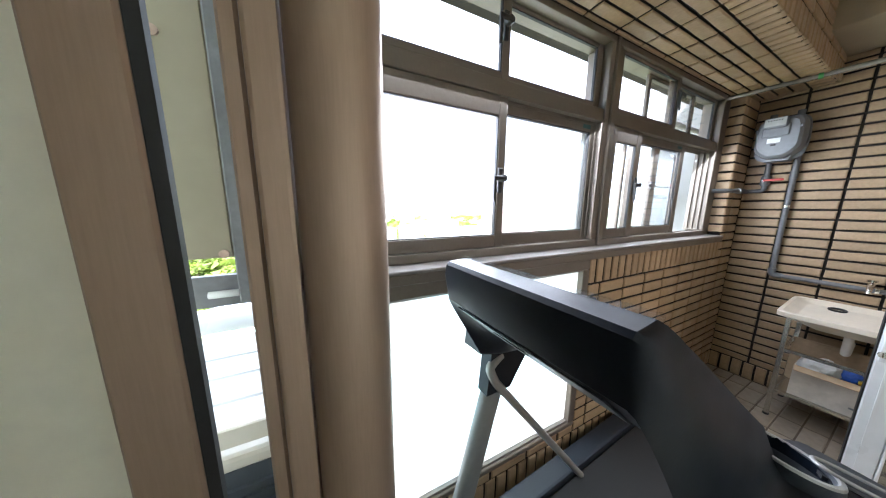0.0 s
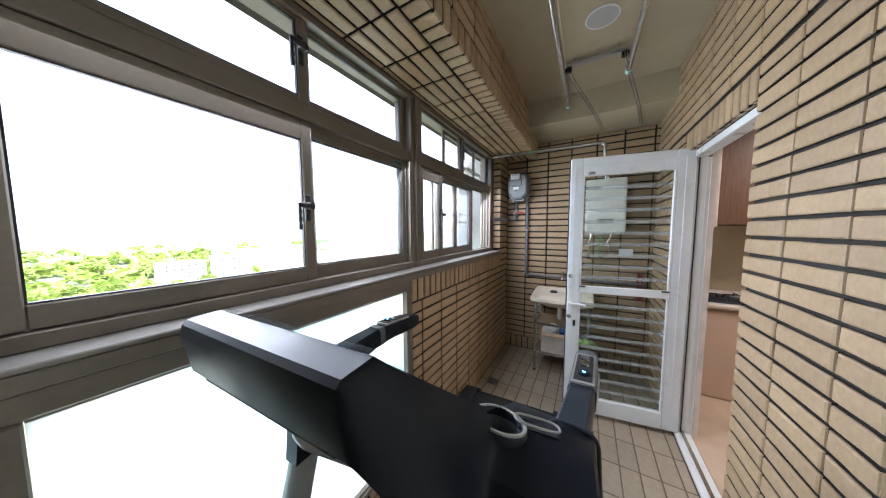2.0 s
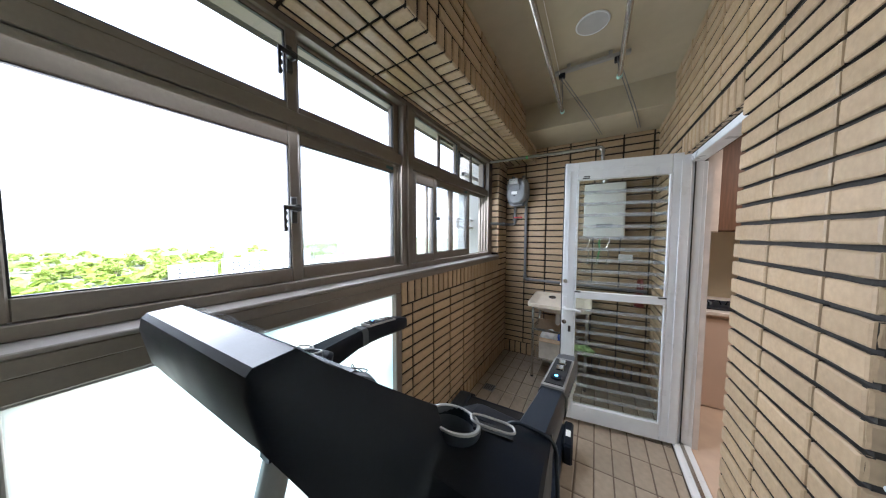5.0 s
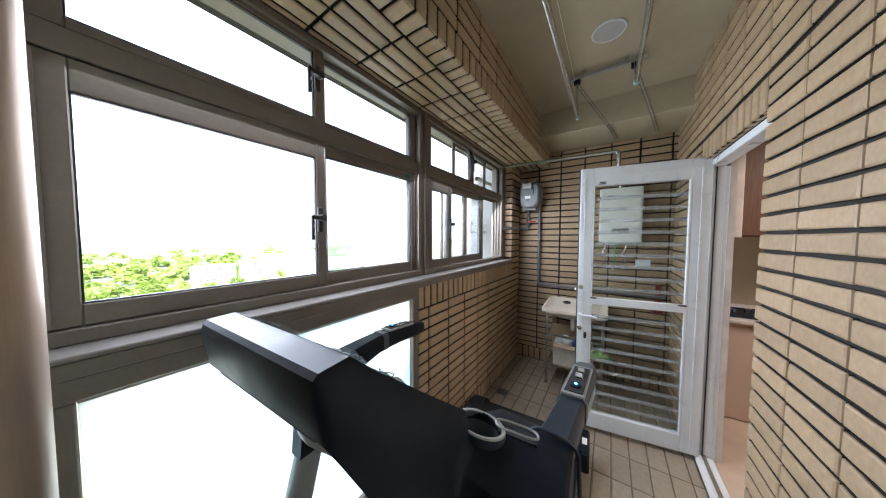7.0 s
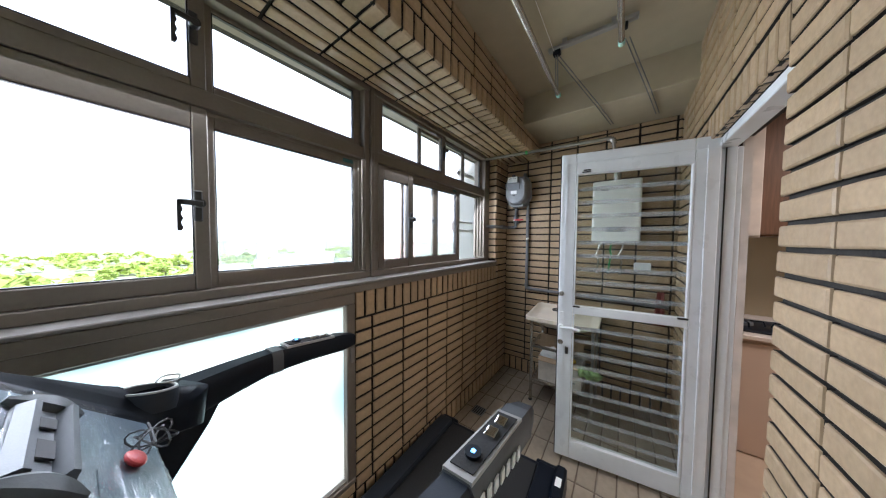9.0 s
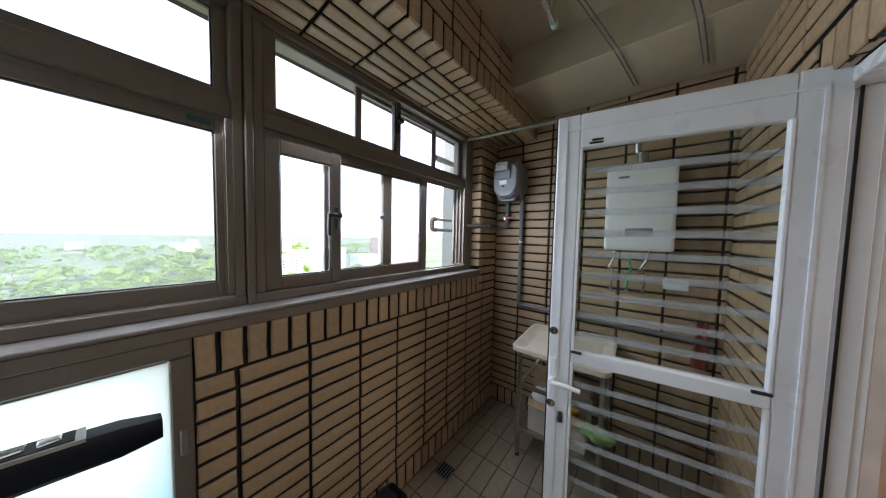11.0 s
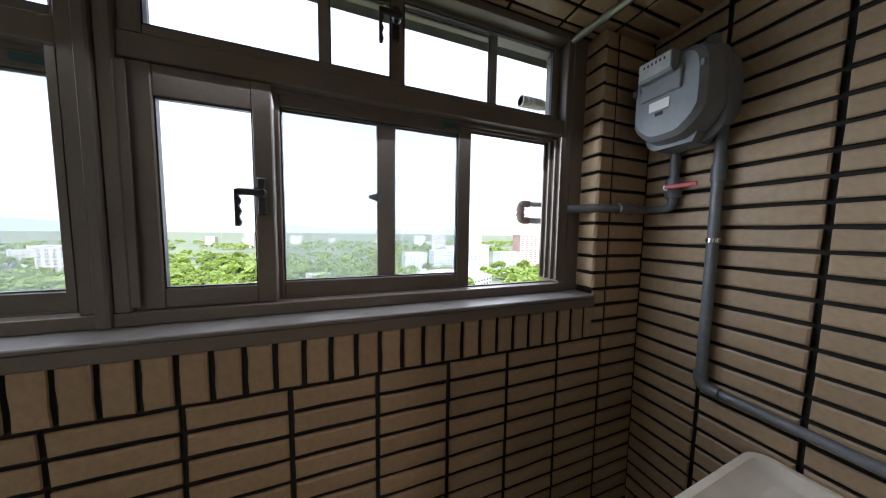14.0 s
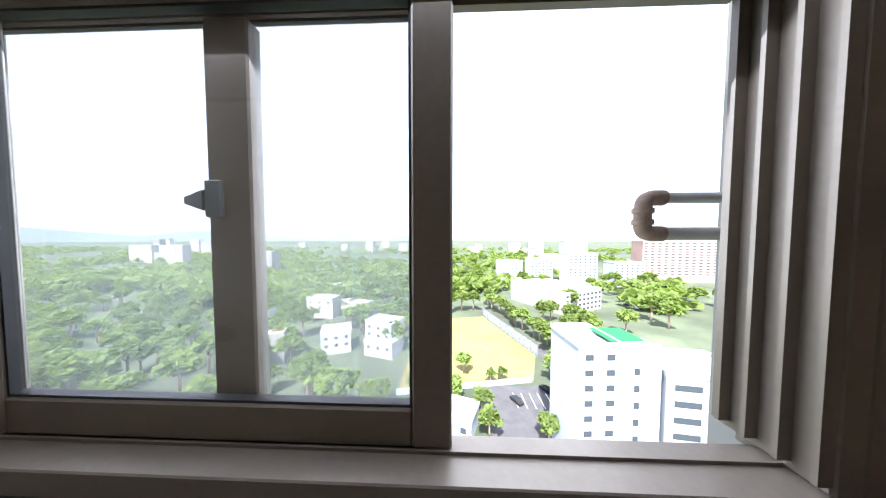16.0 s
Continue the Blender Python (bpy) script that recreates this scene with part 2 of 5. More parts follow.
def box(bm, x0, x1, y0, y1, z0, z1, bevel=0.0, seg=1):
    t = bmesh.new()
    bmesh.ops.create_cube(t, size=1)
    for v in t.verts:
        v.co = Vector((x0 + (v.co.x + 0.5) * (x1 - x0), y0 + (v.co.y + 0.5) * (y1 - y0), z0 + (v.co.z + 0.5) * (z1 - z0)))
    if bevel:
        bmesh.ops.bevel(t, geom=list(t.edges), offset=bevel, segments=seg, affect="EDGES", profile=0.6)
    merge(bm, t)
    return bm


def merge(bm, t, m=None):
    if m:
        t.transform(m)
    me = bpy.data.meshes.new("tmp")
    t.to_mesh(me)
    bm.from_mesh(me)
    bpy.data.meshes.remove(me)
    t.free()


def boxed(*a, bevel=0.0, seg=1):
    return box(bmesh.new(), *a, bevel=bevel, seg=seg)


def tube(bm, pts, r, seg=12, cap=True):
    """A round bar along a line of points, with mitred turns."""
    pts = [Vector(p) for p in pts]
    rings = []
    up = None
    for i, p in enumerate(pts):
        d = (pts[min(i + 1, len(pts) - 1)] - pts[max(i - 1, 0)]).normalized()
        if up is None:
            up = d.orthogonal().normalized()
        side = d.cross(up).normalized()
        up = side.cross(d).normalized()
        rr = r[i] if isinstance(r, (list, tuple)) else r
        rings.append([bm.verts.new(p + rr * (math.cos(2 * math.pi * k / seg) * up + math.sin(2 * math.pi * k / seg) * side)) for k in range(seg)])
    for a, b in zip(rings, rings[1:]):
        for k in range(seg):
            f = bm.faces.new((a[k], a[(k + 1) % seg], b[(k + 1) % seg], b[k]))
            f.smooth = True
    if cap:
        bm.faces.new(rings[0][::-1])
        bm.faces.new(rings[-1])
    return bm


def arc(points, radius, steps=5):
    """Rounds the inner corners of a line."""
    pts = [Vector(p) for p in points]
    out = [pts[0]]
    for a, b, c in zip(pts, pts[1:], pts[2:]):
        p, q = b + (a - b).normalized() * radius, b + (c - b).normalized() * radius
        for k in range(steps + 1):
            s = k / steps
            out.append((1 - s) ** 2 * p + 2 * s * (1 - s) * b + s * s * q)
    return out + [pts[-1]]


def disc(bm, centre, axis, r, depth, seg=24, r2=None):
    c, a = Vector(centre), Vector(axis).normalized()
    return tube(bm, [c, c + a * depth], [r, r if r2 is None else r2], seg)


def loft(bm, rings, close=True, cap=True, smooth=True):
    vs = [[bm.verts.new(p) for p in ring] for ring in rings]
    n = len(vs[0])
    for a, b in zip(vs, vs[1:]):
        for k in range(n if close else n - 1):
            f = bm.faces.new((a[k], a[(k + 1) % n], b[(k + 1) % n], b[k]))
            f.smooth = smooth
    if cap:
        bm.faces.new(vs[0][::-1])
        bm.faces.new(vs[-1])
    bmesh.ops.recalc_face_normals(bm, faces=bm.faces)
    return bm


def part(name, bm, material, parent=None, label=""):
    me = bpy.data.meshes.new(name)
    bmesh.ops.recalc_face_normals(bm, faces=bm.faces)
    for e in bm.edges:
        if len(e.link_faces) == 2 and e.calc_face_angle(0) > 0.55:
            e.smooth = False
    bm.to_mesh(me)
    bm.free()
    me.materials.append(material)
    ob = new(name, me)
    if parent:
        ob.parent = parent
    if label:
        tagged(ob, label)
    return ob


def thing(name, label, category, group="", place=(0, 0, 0), turn=0):
    e = tagged(new(name), label, category, group)
    e.empty_display_size = 0.05
    e.matrix_world = pose(*place, 0, 0, turn)
    return e


def structure(name, bm, material, label=""):
    return tagged(part(name, bm, material), label, kind="structure")


def bars(bm, x, y, z, w, n, h=0.004, gap=0.006, seed=1):
    """Lines of print that cannot be read, as plain bars on a face that looks to -y."""
    rnd = random.Random(seed)
    for i in range(n):
        ww = w * rnd.uniform(0.6, 1.0)
        box(bm, x, x + ww, y, y + 0.0012, z - i * (h + gap) - h, z - i * (h + gap))
    return bm


# ---- setting: walls, beam, ceiling, floor ----
RW, LW, FW, CEIL, SOFF, BEAM = 0.37, 1.875, 4.45, 2.813, 2.415, 1.515   # brick faces
DEPTH = 0.015    # how far a brick stands out of its joint

bm = bmesh.new()
box(bm, 2.14, 2.775, 0.20, RW - DEPTH, 0, CEIL)
box(bm, 3.66, FW + 0.2, 0.20, RW - DEPTH, 0, CEIL)
box(bm, 2.775, 3.66, 0.20, RW - DEPTH, 2.085, CEIL)
wall_right = structure("wall_south", bm, GROUT, "tan brick tile wall with dark joints round the kitchen door")
bm = boxed(FW + DEPTH, FW + 0.2, RW - 0.1, 2.2, 0, CEIL)
wall_far = structure("wall_east", bm, GROUT, "tan brick tile end wall behind the sink")
bm = bmesh.new()
box(bm, 2.385, 4.15 + DEPTH, LW + DEPTH, 2.12, 0, 1.262)
box(bm, 1.10, 2.385, LW + DEPTH, 2.12, 0, 0.205)
box(bm, 4.15 + DEPTH, FW + DEPTH, LW + DEPTH, 2.12, 0, SOFF)
wall_left = structure("wall_north", bm, GROUT, "tan brick tile parapet under the windows")
bm = boxed(1.0, FW + 0.2, BEAM + DEPTH, 2.2, SOFF + DEPTH, CEIL + 0.15)
beam = structure("beam", bm, GROUT, "brick-clad beam over the windows")
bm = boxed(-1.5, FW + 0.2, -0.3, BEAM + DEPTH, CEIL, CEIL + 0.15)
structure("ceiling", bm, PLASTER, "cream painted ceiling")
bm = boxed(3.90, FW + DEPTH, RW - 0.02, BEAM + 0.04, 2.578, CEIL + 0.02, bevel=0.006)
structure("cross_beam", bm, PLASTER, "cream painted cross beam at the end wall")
bm = boxed(-1.5, FW + 0.2, RW - 0.35, 2.12, -0.15, -0.004)
floor = structure("floor", bm, FLOORGROUT, "beige tiled balcony floor with brown joints")

# the room behind the camera
bm = bmesh.new()
box(bm, -1.6, -1.5, -1.0, 2.2, -0.1, CEIL + 0.1)
box(bm, -1.5, 2.13, 0.10, 0.31, 0, CEIL)
structure("wall_west", bm, CREAM, "plain cream wall")
bm = bmesh.new()
box(bm, -1.5, 0.835, 1.49, 1.62, 0, CEIL)
structure("wall_room", bm, CREAM, "plain cream wall beside the sliding frame")
door_frame = tagged(new("door_frame"), "white lacquered door frame set in silicone", kind="structure")
part("jamb", boxed(2.085, 2.135, 0.312, 0.335, 0, 2.25, bevel=0.004), WHITE, door_frame)
bm = bmesh.new()
rnd = random.Random(4)
for k in range(40):
    z = 0.02 + k * 0.055
    bmesh.ops.create_icosphere(bm, subdivisions=1, radius=0.006 + rnd.random() * 0.004, matrix=Matrix.Translation((2.137 + rnd.uniform(-.003, .004), 0.335 + rnd.uniform(-.003, .003), z)))
part("silicone_bead", bm, WHITE, door_frame)

# ---- windows ----


def sash(parent, x0, x1, y, z0, z1, stile=(0.045, 0.045), rail=(0.055, 0.045), depth=0.026, pane=GLASS, name="sash", metal=ALU):
    """A framed light: two stiles, two rails, gasket and pane."""
    top = part(name, boxed(x0, x0 + stile[0], y, y + depth, z0, z1, bevel=0.003), metal, parent)
    part("stile", boxed(x1 - stile[1], x1, y, y + depth, z0, z1, bevel=0.003), metal, top)
    part("bottom_rail", boxed(x0 + stile[0], x1 - stile[1], y + 0.002, y + depth - 0.002, z0, z0 + rail[0], bevel=0.003), metal, top)
    part("top_rail", boxed(x0 + stile[0], x1 - stile[1], y + 0.002, y + depth - 0.002, z1 - rail[1], z1, bevel=0.003), metal, top)
    g = bmesh.new()
    a, b, c, d = x0 + stile[0], x1 - stile[1], z0 + rail[0], z1 - rail[1]
    for q in ((a, a + 0.004, c, d), (b - 0.004, b, c, d), (a + 0.004, b - 0.004, c, c + 0.004), (a + 0.004, b - 0.004, d - 0.004, d)):
        box(g, q[0], q[1], y + 0.006, y + depth - 0.006, q[2], q[3])
    part("gasket", g, GASKET, top)
    p = part("pane", boxed(a + 0.002, b - 0.002, y + depth / 2 - 0.002, y + depth / 2 + 0.002, c + 0.002, d - 0.002), pane, top)
    p.visible_shadow = False
    return top


def crescent_handle(parent, x, y, z, flip=1):
    """A dark cam handle on a meeting stile: base plate, boss and a grip with finger waves."""
    base = part("handle", boxed(x - 0.013, x + 0.011, y - 0.012, y, z - 0.055, z + 0.055, bevel=0.004), HANDLE, parent, "dark grey cam handle")
    b = bmesh.new()
    disc(b, (x, y - 0.012, z + 0.008), (0, -1, 0), 0.015, 0.026, 16)
    box(b, x - 0.056, x + 0.010, y - 0.040, y - 0.029, z - 0.002, z + 0.018, bevel=0.004)
    rings = []
    for k in range(22):      # flat grip with finger waves on its inner edge
        f = k / 21
        zz, wave = z + 0.014 - f * 0.104, 0.0026 * math.cos(f * 3.4 * 2 * math.pi)
        rings.append([(x - 0.058, y - 0.040, zz), (x - 0.046 + wave, y - 0.040, zz), (x - 0.046 + wave, y - 0.030, zz), (x - 0.058, y - 0.030, zz)])
    loft(b, rings, smooth=False)
    part("grip", b, HANDLE, base)
    return base


def window_frame(name, label, x0, x1, z0, z1, transom):
    w = tagged(new(name), label, kind="structure")
    for nm, q, y in (("frame_head", (x0, x1, z1 - 0.030, z1), 1.955), ("frame_sill", (x0, x1, z0, z0 + 0.036), 1.955), ("transom", (x0 + 0.035, x1 - 0.035, transom[0], transom[1]), 1.966)):
        part(nm, boxed(q[0], q[1], y, 2.031 if nm == "frame_sill" else 2.095, q[2], q[3], bevel=0.002), ALU, w)
    for q in ((x0, x0 + 0.035), (x1 - 0.035, x1)):
        part("frame_jamb", boxed(q[0], q[1], 1.957, 2.093, z0 + 0.036, z1 - 0.030, bevel=0.004), ALU, w)
    t = bmesh.new()
    for y in (1.958, 1.993, 2.028, 2.062):
        for xx in (x0 + 0.035, x1 - 0.052):
            box(t, xx, xx + 0.017, y, y + 0.006, z0 + 0.05, transom[0] - 0.012)
    part("outer_step", boxed(x0, x1, 2.0315, 2.060, z0, z0 + 0.016, bevel=0.002), ALU, w)
    box(t, x0 + 0.035, x1 - 0.035, 1.999, 2.002, z0 + 0.036, z0 + 0.041)
    for y in (1.999, 2.0315, 2.064):
        box(t, x0 + 0.035, x1 - 0.035, y, y + 0.003, transom[0] - 0.014, transom[0])
    part("track", t, ALU, w)
    return w


Z0, Z1, TR = 1.300, SOFF, (1.994, 2.056)
w1 = window_frame("window_1", "bronze aluminium sliding window with hopper lights above", 1.10, 2.545, Z0, Z1, TR)
sash(w1, 1.140, 1.843, 1.972, 1.338, 1.992, (0.055, 0.042), (0.055, 0.078))
sash(w1, 1.822, 2.520, 2.004, 1.338, 1.992, (0.045, 0.050), (0.055, 0.050))
sash(w1, 1.840, 2.512, 2.0365, 1.3165, 1.990, (0.02, 0.02), (0.060, 0.04), pane=MESH, name="screen_sash", depth=0.02)
sash(w1, 1.140, 1.843, 1.972, 2.058, 2.392, (0.055, 0.042), (0.028, 0.022))
sash(w1, 1.822, 2.520, 2.004, 2.058, 2.392, (0.045, 0.050), (0.040, 0.022))
crescent_handle(w1, 1.812, 1.972, 1.640)
crescent_handle(w1, 1.812, 1.972, 2.255)
part("tape", boxed(2.40, 2.462, 2.0025, 2.0035, 1.955, 1.975), ROOFTEAL_DARK, w1, "faded teal corner sticker")
w2 = window_frame("window_2", "bronze aluminium sliding window, half open with a fly screen", 2.575, 4.075, Z0, Z1, TR)
sash(w2, 2.611, 2.938, 1.972, 1.338, 1.992, (0.058, 0.050), (0.055, 0.082))
sash(w2, 2.905, 3.612, 2.004, 1.338, 1.992, (0.045, 0.055), (0.055, 0.045))
sc = sash(w2, 2.885, 3.60, 2.0365, 1.3165, 1.990, (0.02, 0.02), (0.060, 0.04), pane=MESH, name="screen_sash", depth=0.02)
part("screen_stile", boxed(3.247, 3.315, 2.034, 2.062, 1.378, 1.949, bevel=0.003), ALU, w2)
sash(w2, 2.610, 3.330, 1.972, 2.058, 2.392, (0.045, 0.040), (0.028, 0.022))
sash(w2, 3.300, 4.039, 2.004, 2.058, 2.392, (0.040, 0.030), (0.028, 0.022))
sash(w2, 3.06, 3.74, 2.037, 2.060, 2.392, (0.035, 0.035), (0.02, 0.02), name="screen_sash", depth=0.02)
crescent_handle(w2, 2.910, 1.972, 1.660)
crescent_handle(w2, 3.306, 1.972, 2.255)
part("tape", boxed(3.49, 3.552, 2.0025, 2.0035, 1.962, 1.981), ROOFTEAL_DARK, w2, "faded teal corner sticker")
for z in (1.40, 1.93):
    part("screw", disc(bmesh.new(), (4.0395, 2.078, z), (-1, 0, 0), 0.0045, 0.002, 12), CHROME, w2)
b = bmesh.new()
loft(b, [[(3.247, 2.034, 1.670), (3.247, 2.034, 1.700), (3.247, 2.026, 1.700), (3.247, 2.026, 1.670)], [(3.217, 2.032, 1.680), (3.217, 2.032, 1.690), (3.217, 2.028, 1.690), (3.217, 2.028, 1.680)]], smooth=False)
box(b, 3.247, 3.273, 2.028, 2.037, 1.660, 1.715, bevel=0.002)
part("latch", b, PIPEGREY, w2, "grey screen latch")
mull = structure("mullion", boxed(2.5465, 2.5735, 1.945, 2.10, Z0, Z1, bevel=0.004), ALU, "bronze aluminium mullion between the windows")
part("frame_post", boxed(4.0765, 4.158, 1.960, 2.09, Z0, Z1, bevel=0.004), ALU, mull)
sill = structure("window_sill", boxed(1.10, 4.150, 1.856, 2.0, 1.286, 1.299, bevel=0.003), ALU_LIGHT, "worn grey aluminium window sill")
part("fascia", boxed(1.10, 4.150, 1.859, 1.874, 1.246, 1.285, bevel=0.003), ALU, sill)
specks = bmesh.new()
rnd = random.Random(17)
for k in range(9):      # dried paint and dirt near the end of the sill
    x, y, r = 4.02 + rnd.gauss(0, 0.05), 1.925 + rnd.gauss(0, 0.018), rnd.uniform(0.0006, 0.0018)
    bmesh.ops.create_circle(specks, cap_ends=True, segments=7, radius=r, matrix=Matrix.Translation((min(x, 4.13), min(y, 1.95), 1.2994)) @ Matrix.Rotation(rnd.random() * 3, 4, "Z") @ Matrix.Diagonal((rnd.uniform(1, 2.6), 1, 1, 1)))
part("paint_speck", specks, PAPER, sill, "dried white paint specks")
scratch = bmesh.new()
for x, y, a, l in ((3.20, 1.885, 0.5, 0.02), (3.86, 1.93, -0.4, 0.018), (3.28, 1.90, 0.2, 0.012), (3.95, 1.89, 1.1, 0.014)):
    merge(scratch, boxed(-l / 3, l / 3, -0.0004, 0.0004, 0, 0.0006), pose(x, y, 1.2992, 0, 0, math.degrees(a)))
part("scratch", scratch, GASKET, sill, "short dark scratches")
w3 = tagged(new("window_3"), "frosted fixed pane in a bronze frame below the sill", kind="structure")
for nm, q in (("frame_head", (1.10, 2.385, 1.188, 1.245)), ("frame_sill", (1.10, 2.385, 0.205, 0.235)), ("frame_jamb", (1.10, 1.178, 0.236, 1.187)), ("frame_jamb", (2.335, 2.385, 0.236, 1.187))):
    part(nm, boxed(q[0], q[1], 1.872, 1.945, q[2], q[3], bevel=0.004), ALU, w3)
for nm, q in (("bead", (1.179, 2.334, 1.178, 1.187)), ("bead", (1.179, 2.334, 0.236, 0.246))):
    part(nm, boxed(q[0], q[1], 1.885, 1.925, q[2], q[3], bevel=0.002), ALU_LIGHT, w3)
part("pane", boxed(1.179, 2.334, 1.903, 1.909, 0.247, 1.177), FROST, w3, "frosted glass pane").visible_shadow = False
part("catch", boxed(2.352, 2.372, 1.862, 1.871, 0.88, 0.96, bevel=0.003), ALU_LIGHT, w3)

# ---- sliding frame and end panel beside the start ----
fr = tagged(new("door_1"), "champagne aluminium sliding door stiles standing half open", kind="structure")
rings = []
for z in (0.0, 2.3):
    ring = []
    for k in range(13):
        a = math.pi * k / 12
        ring.append((1.103 + 0.062 * math.cos(a), 1.452 - 0.042 * math.sin(a), z))
    ring += [(1.041, 1.50, z), (1.165, 1.50, z)]
    rings.append(ring)
part("stile", loft(bmesh.new(), rings), ALU_BRUSHED, fr)
part("frame_post", boxed(1.000, 1.039, 1.440, 1.50, 0, 2.3, bevel=0.006, seg=2), ALU_BRUSHED, fr)
part("frame_post", boxed(0.976, 0.998, 1.452, 1.50, 0, 2.3, bevel=0.004), ALU_BRUSHED, fr)
part("frame_post", boxed(0.838, 0.905, 1.44, 1.462, 0, 2.3, bevel=0.004), ALU_BRUSHED, fr)
part("gasket", boxed(0.906, 0.920, 1.443, 1.456, 0, 2.3), GASKET, fr)
part("head", boxed(0.835, 1.165, 1.44, 1.50, 2.301, 2.42, bevel=0.004), ALU_BRUSHED, fr)
part("fanlight", boxed(0.835, 1.165, 1.445, 1.50, 2.421, CEIL), CREAM, fr)
ep = tagged(new("end_panel"), "pale green white framed end panel of the balcony", kind="structure")
part("post", boxed(1.075, 1.097, 1.80, 2.10, 1.26, 2.415, bevel=0.003), GREENWHITE, ep)
part("rail", boxed(1.07, 1.099, 1.505, 2.10, 1.22, 1.259, bevel=0.003), GREENWHITE, ep)
part("lower_panel", boxed(1.075, 1.097, 1.505, 2.10, 0.0, 1.219, bevel=0.003), GREENWHITE, ep)
part("post", boxed(1.075, 1.097, 1.505, 1.54, 1.26, 2.415, bevel=0.003), GREENWHITE, ep)
part("pane", boxed(1.084, 1.088, 1.541, 1.799, 1.26, 2.415), FROST, ep).visible_shadow = False

# ---- kitchen door ----
dr = tagged(new("door_2"), "white lacquered kitchen door standing open with banded glass", kind="structure")
dr.matrix_world = pose(3.612, 0.335, 0, 0, 0, 98.86)     # local x runs from the hinge to the latch
DW, DT = 0.770, 0.045
for nm, q in (("hinge_stile", (0.0, 0.102, 0.03, 2.10)), ("latch_stile", (0.683, DW, 0.03, 2.10)), ("top_rail", (0.103, 0.682, 1.962, 2.10)), ("mid_rail", (0.103, 0.682, 1.035, 1.090)), ("bottom_rail", (0.103, 0.682, 0.03, 0.155))):
    part(nm, boxed(q[0], q[1], 0, DT, q[2], q[3], bevel=0.004), WHITE, dr)
g = bmesh.new()
for q in ((0.045, 0.055, 0.08, 2.05), (0.730, 0.738, 0.05, 2.08)):
    box(g, q[0], q[1], DT, DT + 0.006, q[2], q[3])
box(g, 0.045, 0.74, DT, DT + 0.006, 2.035, 2.045)
part("moulding", g, WHITE, dr)
for z0, z1 in ((1.092, 1.960), (0.157, 1.033)):
    pane = part("pane", boxed(0.104, 0.681, 0.020, 0.025, z0, z1), DOORGLASS, dr, "tinted glass pane with frosted bands")
    pane.visible_shadow = False
    n = 9
    for k in range(n):
        z = z0 + 0.06 + k * (z1 - z0 - 0.08) / n
        part("frosted_band", boxed(0.106, 0.679, 0.0262, 0.0268, z, z + 0.026), FILM, pane)
    for q in ((0.104, 0.114, z0, z1), (0.671, 0.681, z0, z1)):
        part("bead", boxed(q[0], q[1], 0.026, DT + 0.004, q[2], q[3], bevel=0.002), WHITE, dr)
b = boxed(0.735, 0.765, DT, DT + 0.008, 0.80, 1.045, bevel=0.004)
plate = part("lock_plate", b, WHITE, dr, "white handle plate")
lever = bmesh.new()
disc(lever, (0.752, DT + 0.008, 0.945), (0, 1, 0), 0.014, 0.035, 16)
tube(lever, arc([(0.752, DT + 0.045, 0.945), (0.70, DT + 0.048, 0.950), (0.640, DT + 0.042, 0.938)], 0.02), 0.0095, 10)
part("lever", lever, WHITE, plate, "white lever handle")
for z in (1.168, 0.835):
    b = bmesh.new()
    disc(b, (0.752, DT, z), (0, 1, 0), 0.017, 0.012, 20)
    box(b, 0.747, 0.757, DT + 0.010, DT + 0.020, z - 0.012, z + 0.012, bevel=0.002)
    part("cylinder", b, CHROME, dr, "chrome lock cylinder")
part("stopper", boxed(0.703, 0.722, DT, DT + 0.012, 0.755, 0.805, bevel=0.004), GASKET, dr, "black rubber stopper")
for z in (1.086, ):
    part("clip", boxed(0.104, 0.15, DT, DT + 0.008, z - 0.004, z + 0.006), GASKET, dr)
    part("clip", boxed(0.64, 0.682, DT, DT + 0.008, z - 0.004, z + 0.006), GASKET, dr)
b = bmesh.new()
bars(b, 0.60, DT + 0.001, 1.99, 0.06, 2, 0.008, 0.004, 3)
part("scribble", b, GASKET, dr)
part("edge_seal", boxed(DW + 0.0005, DW + 0.006, 0.006, DT - 0.006, 0.03, 2.10), GASKET, dr)
df = tagged(new("door_frame_2"), "white door frame with marble reveal in the brick wall", kind="structure")
part("head", boxed(2.775, 3.70, 0.255, 0.335, 2.040, 2.083, bevel=0.004), WHITE, df)
part("jamb", boxed(3.625, 3.659, 0.235, 0.330, 0.0, 2.039, bevel=0.004), WHITE, df)
part("jamb", boxed(2.776, 2.80, 0.255, 0.335, 0.0, 2.039, bevel=0.004), WHITE, df)
part("stop", boxed(3.612, 3.624, 0.26, 0.30, 0.03, 2.039, bevel=0.002), WHITE, df)
part("gasket", boxed(3.606, 3.6115, 0.30, 0.306, 0.03, 2.039), GASKET, df)
part("threshold", boxed(2.80, 3.624, 0.245, 0.345, 0.0, 0.018, bevel=0.004), WHITE, df)
part("track", boxed(2.80, 3.624, 0.285, 0.305, 0.018, 0.026), STAINLESS, df)
part("reveal", boxed(3.630, 3.659, 0.203, 0.234, 0.0, 2.083), MARBLE, df, "pale pink marble reveal")
b = bmesh.new()
for z in (0.30, 1.82):
    for k in range(6):
        disc(b, (3.600 - (k % 2) * 0.014, 0.3355, z + (k // 2) * 0.018), (0, 1, 0), 0.003, 0.001, 8)
part("screw_cover", b, PIPEGREY, df)

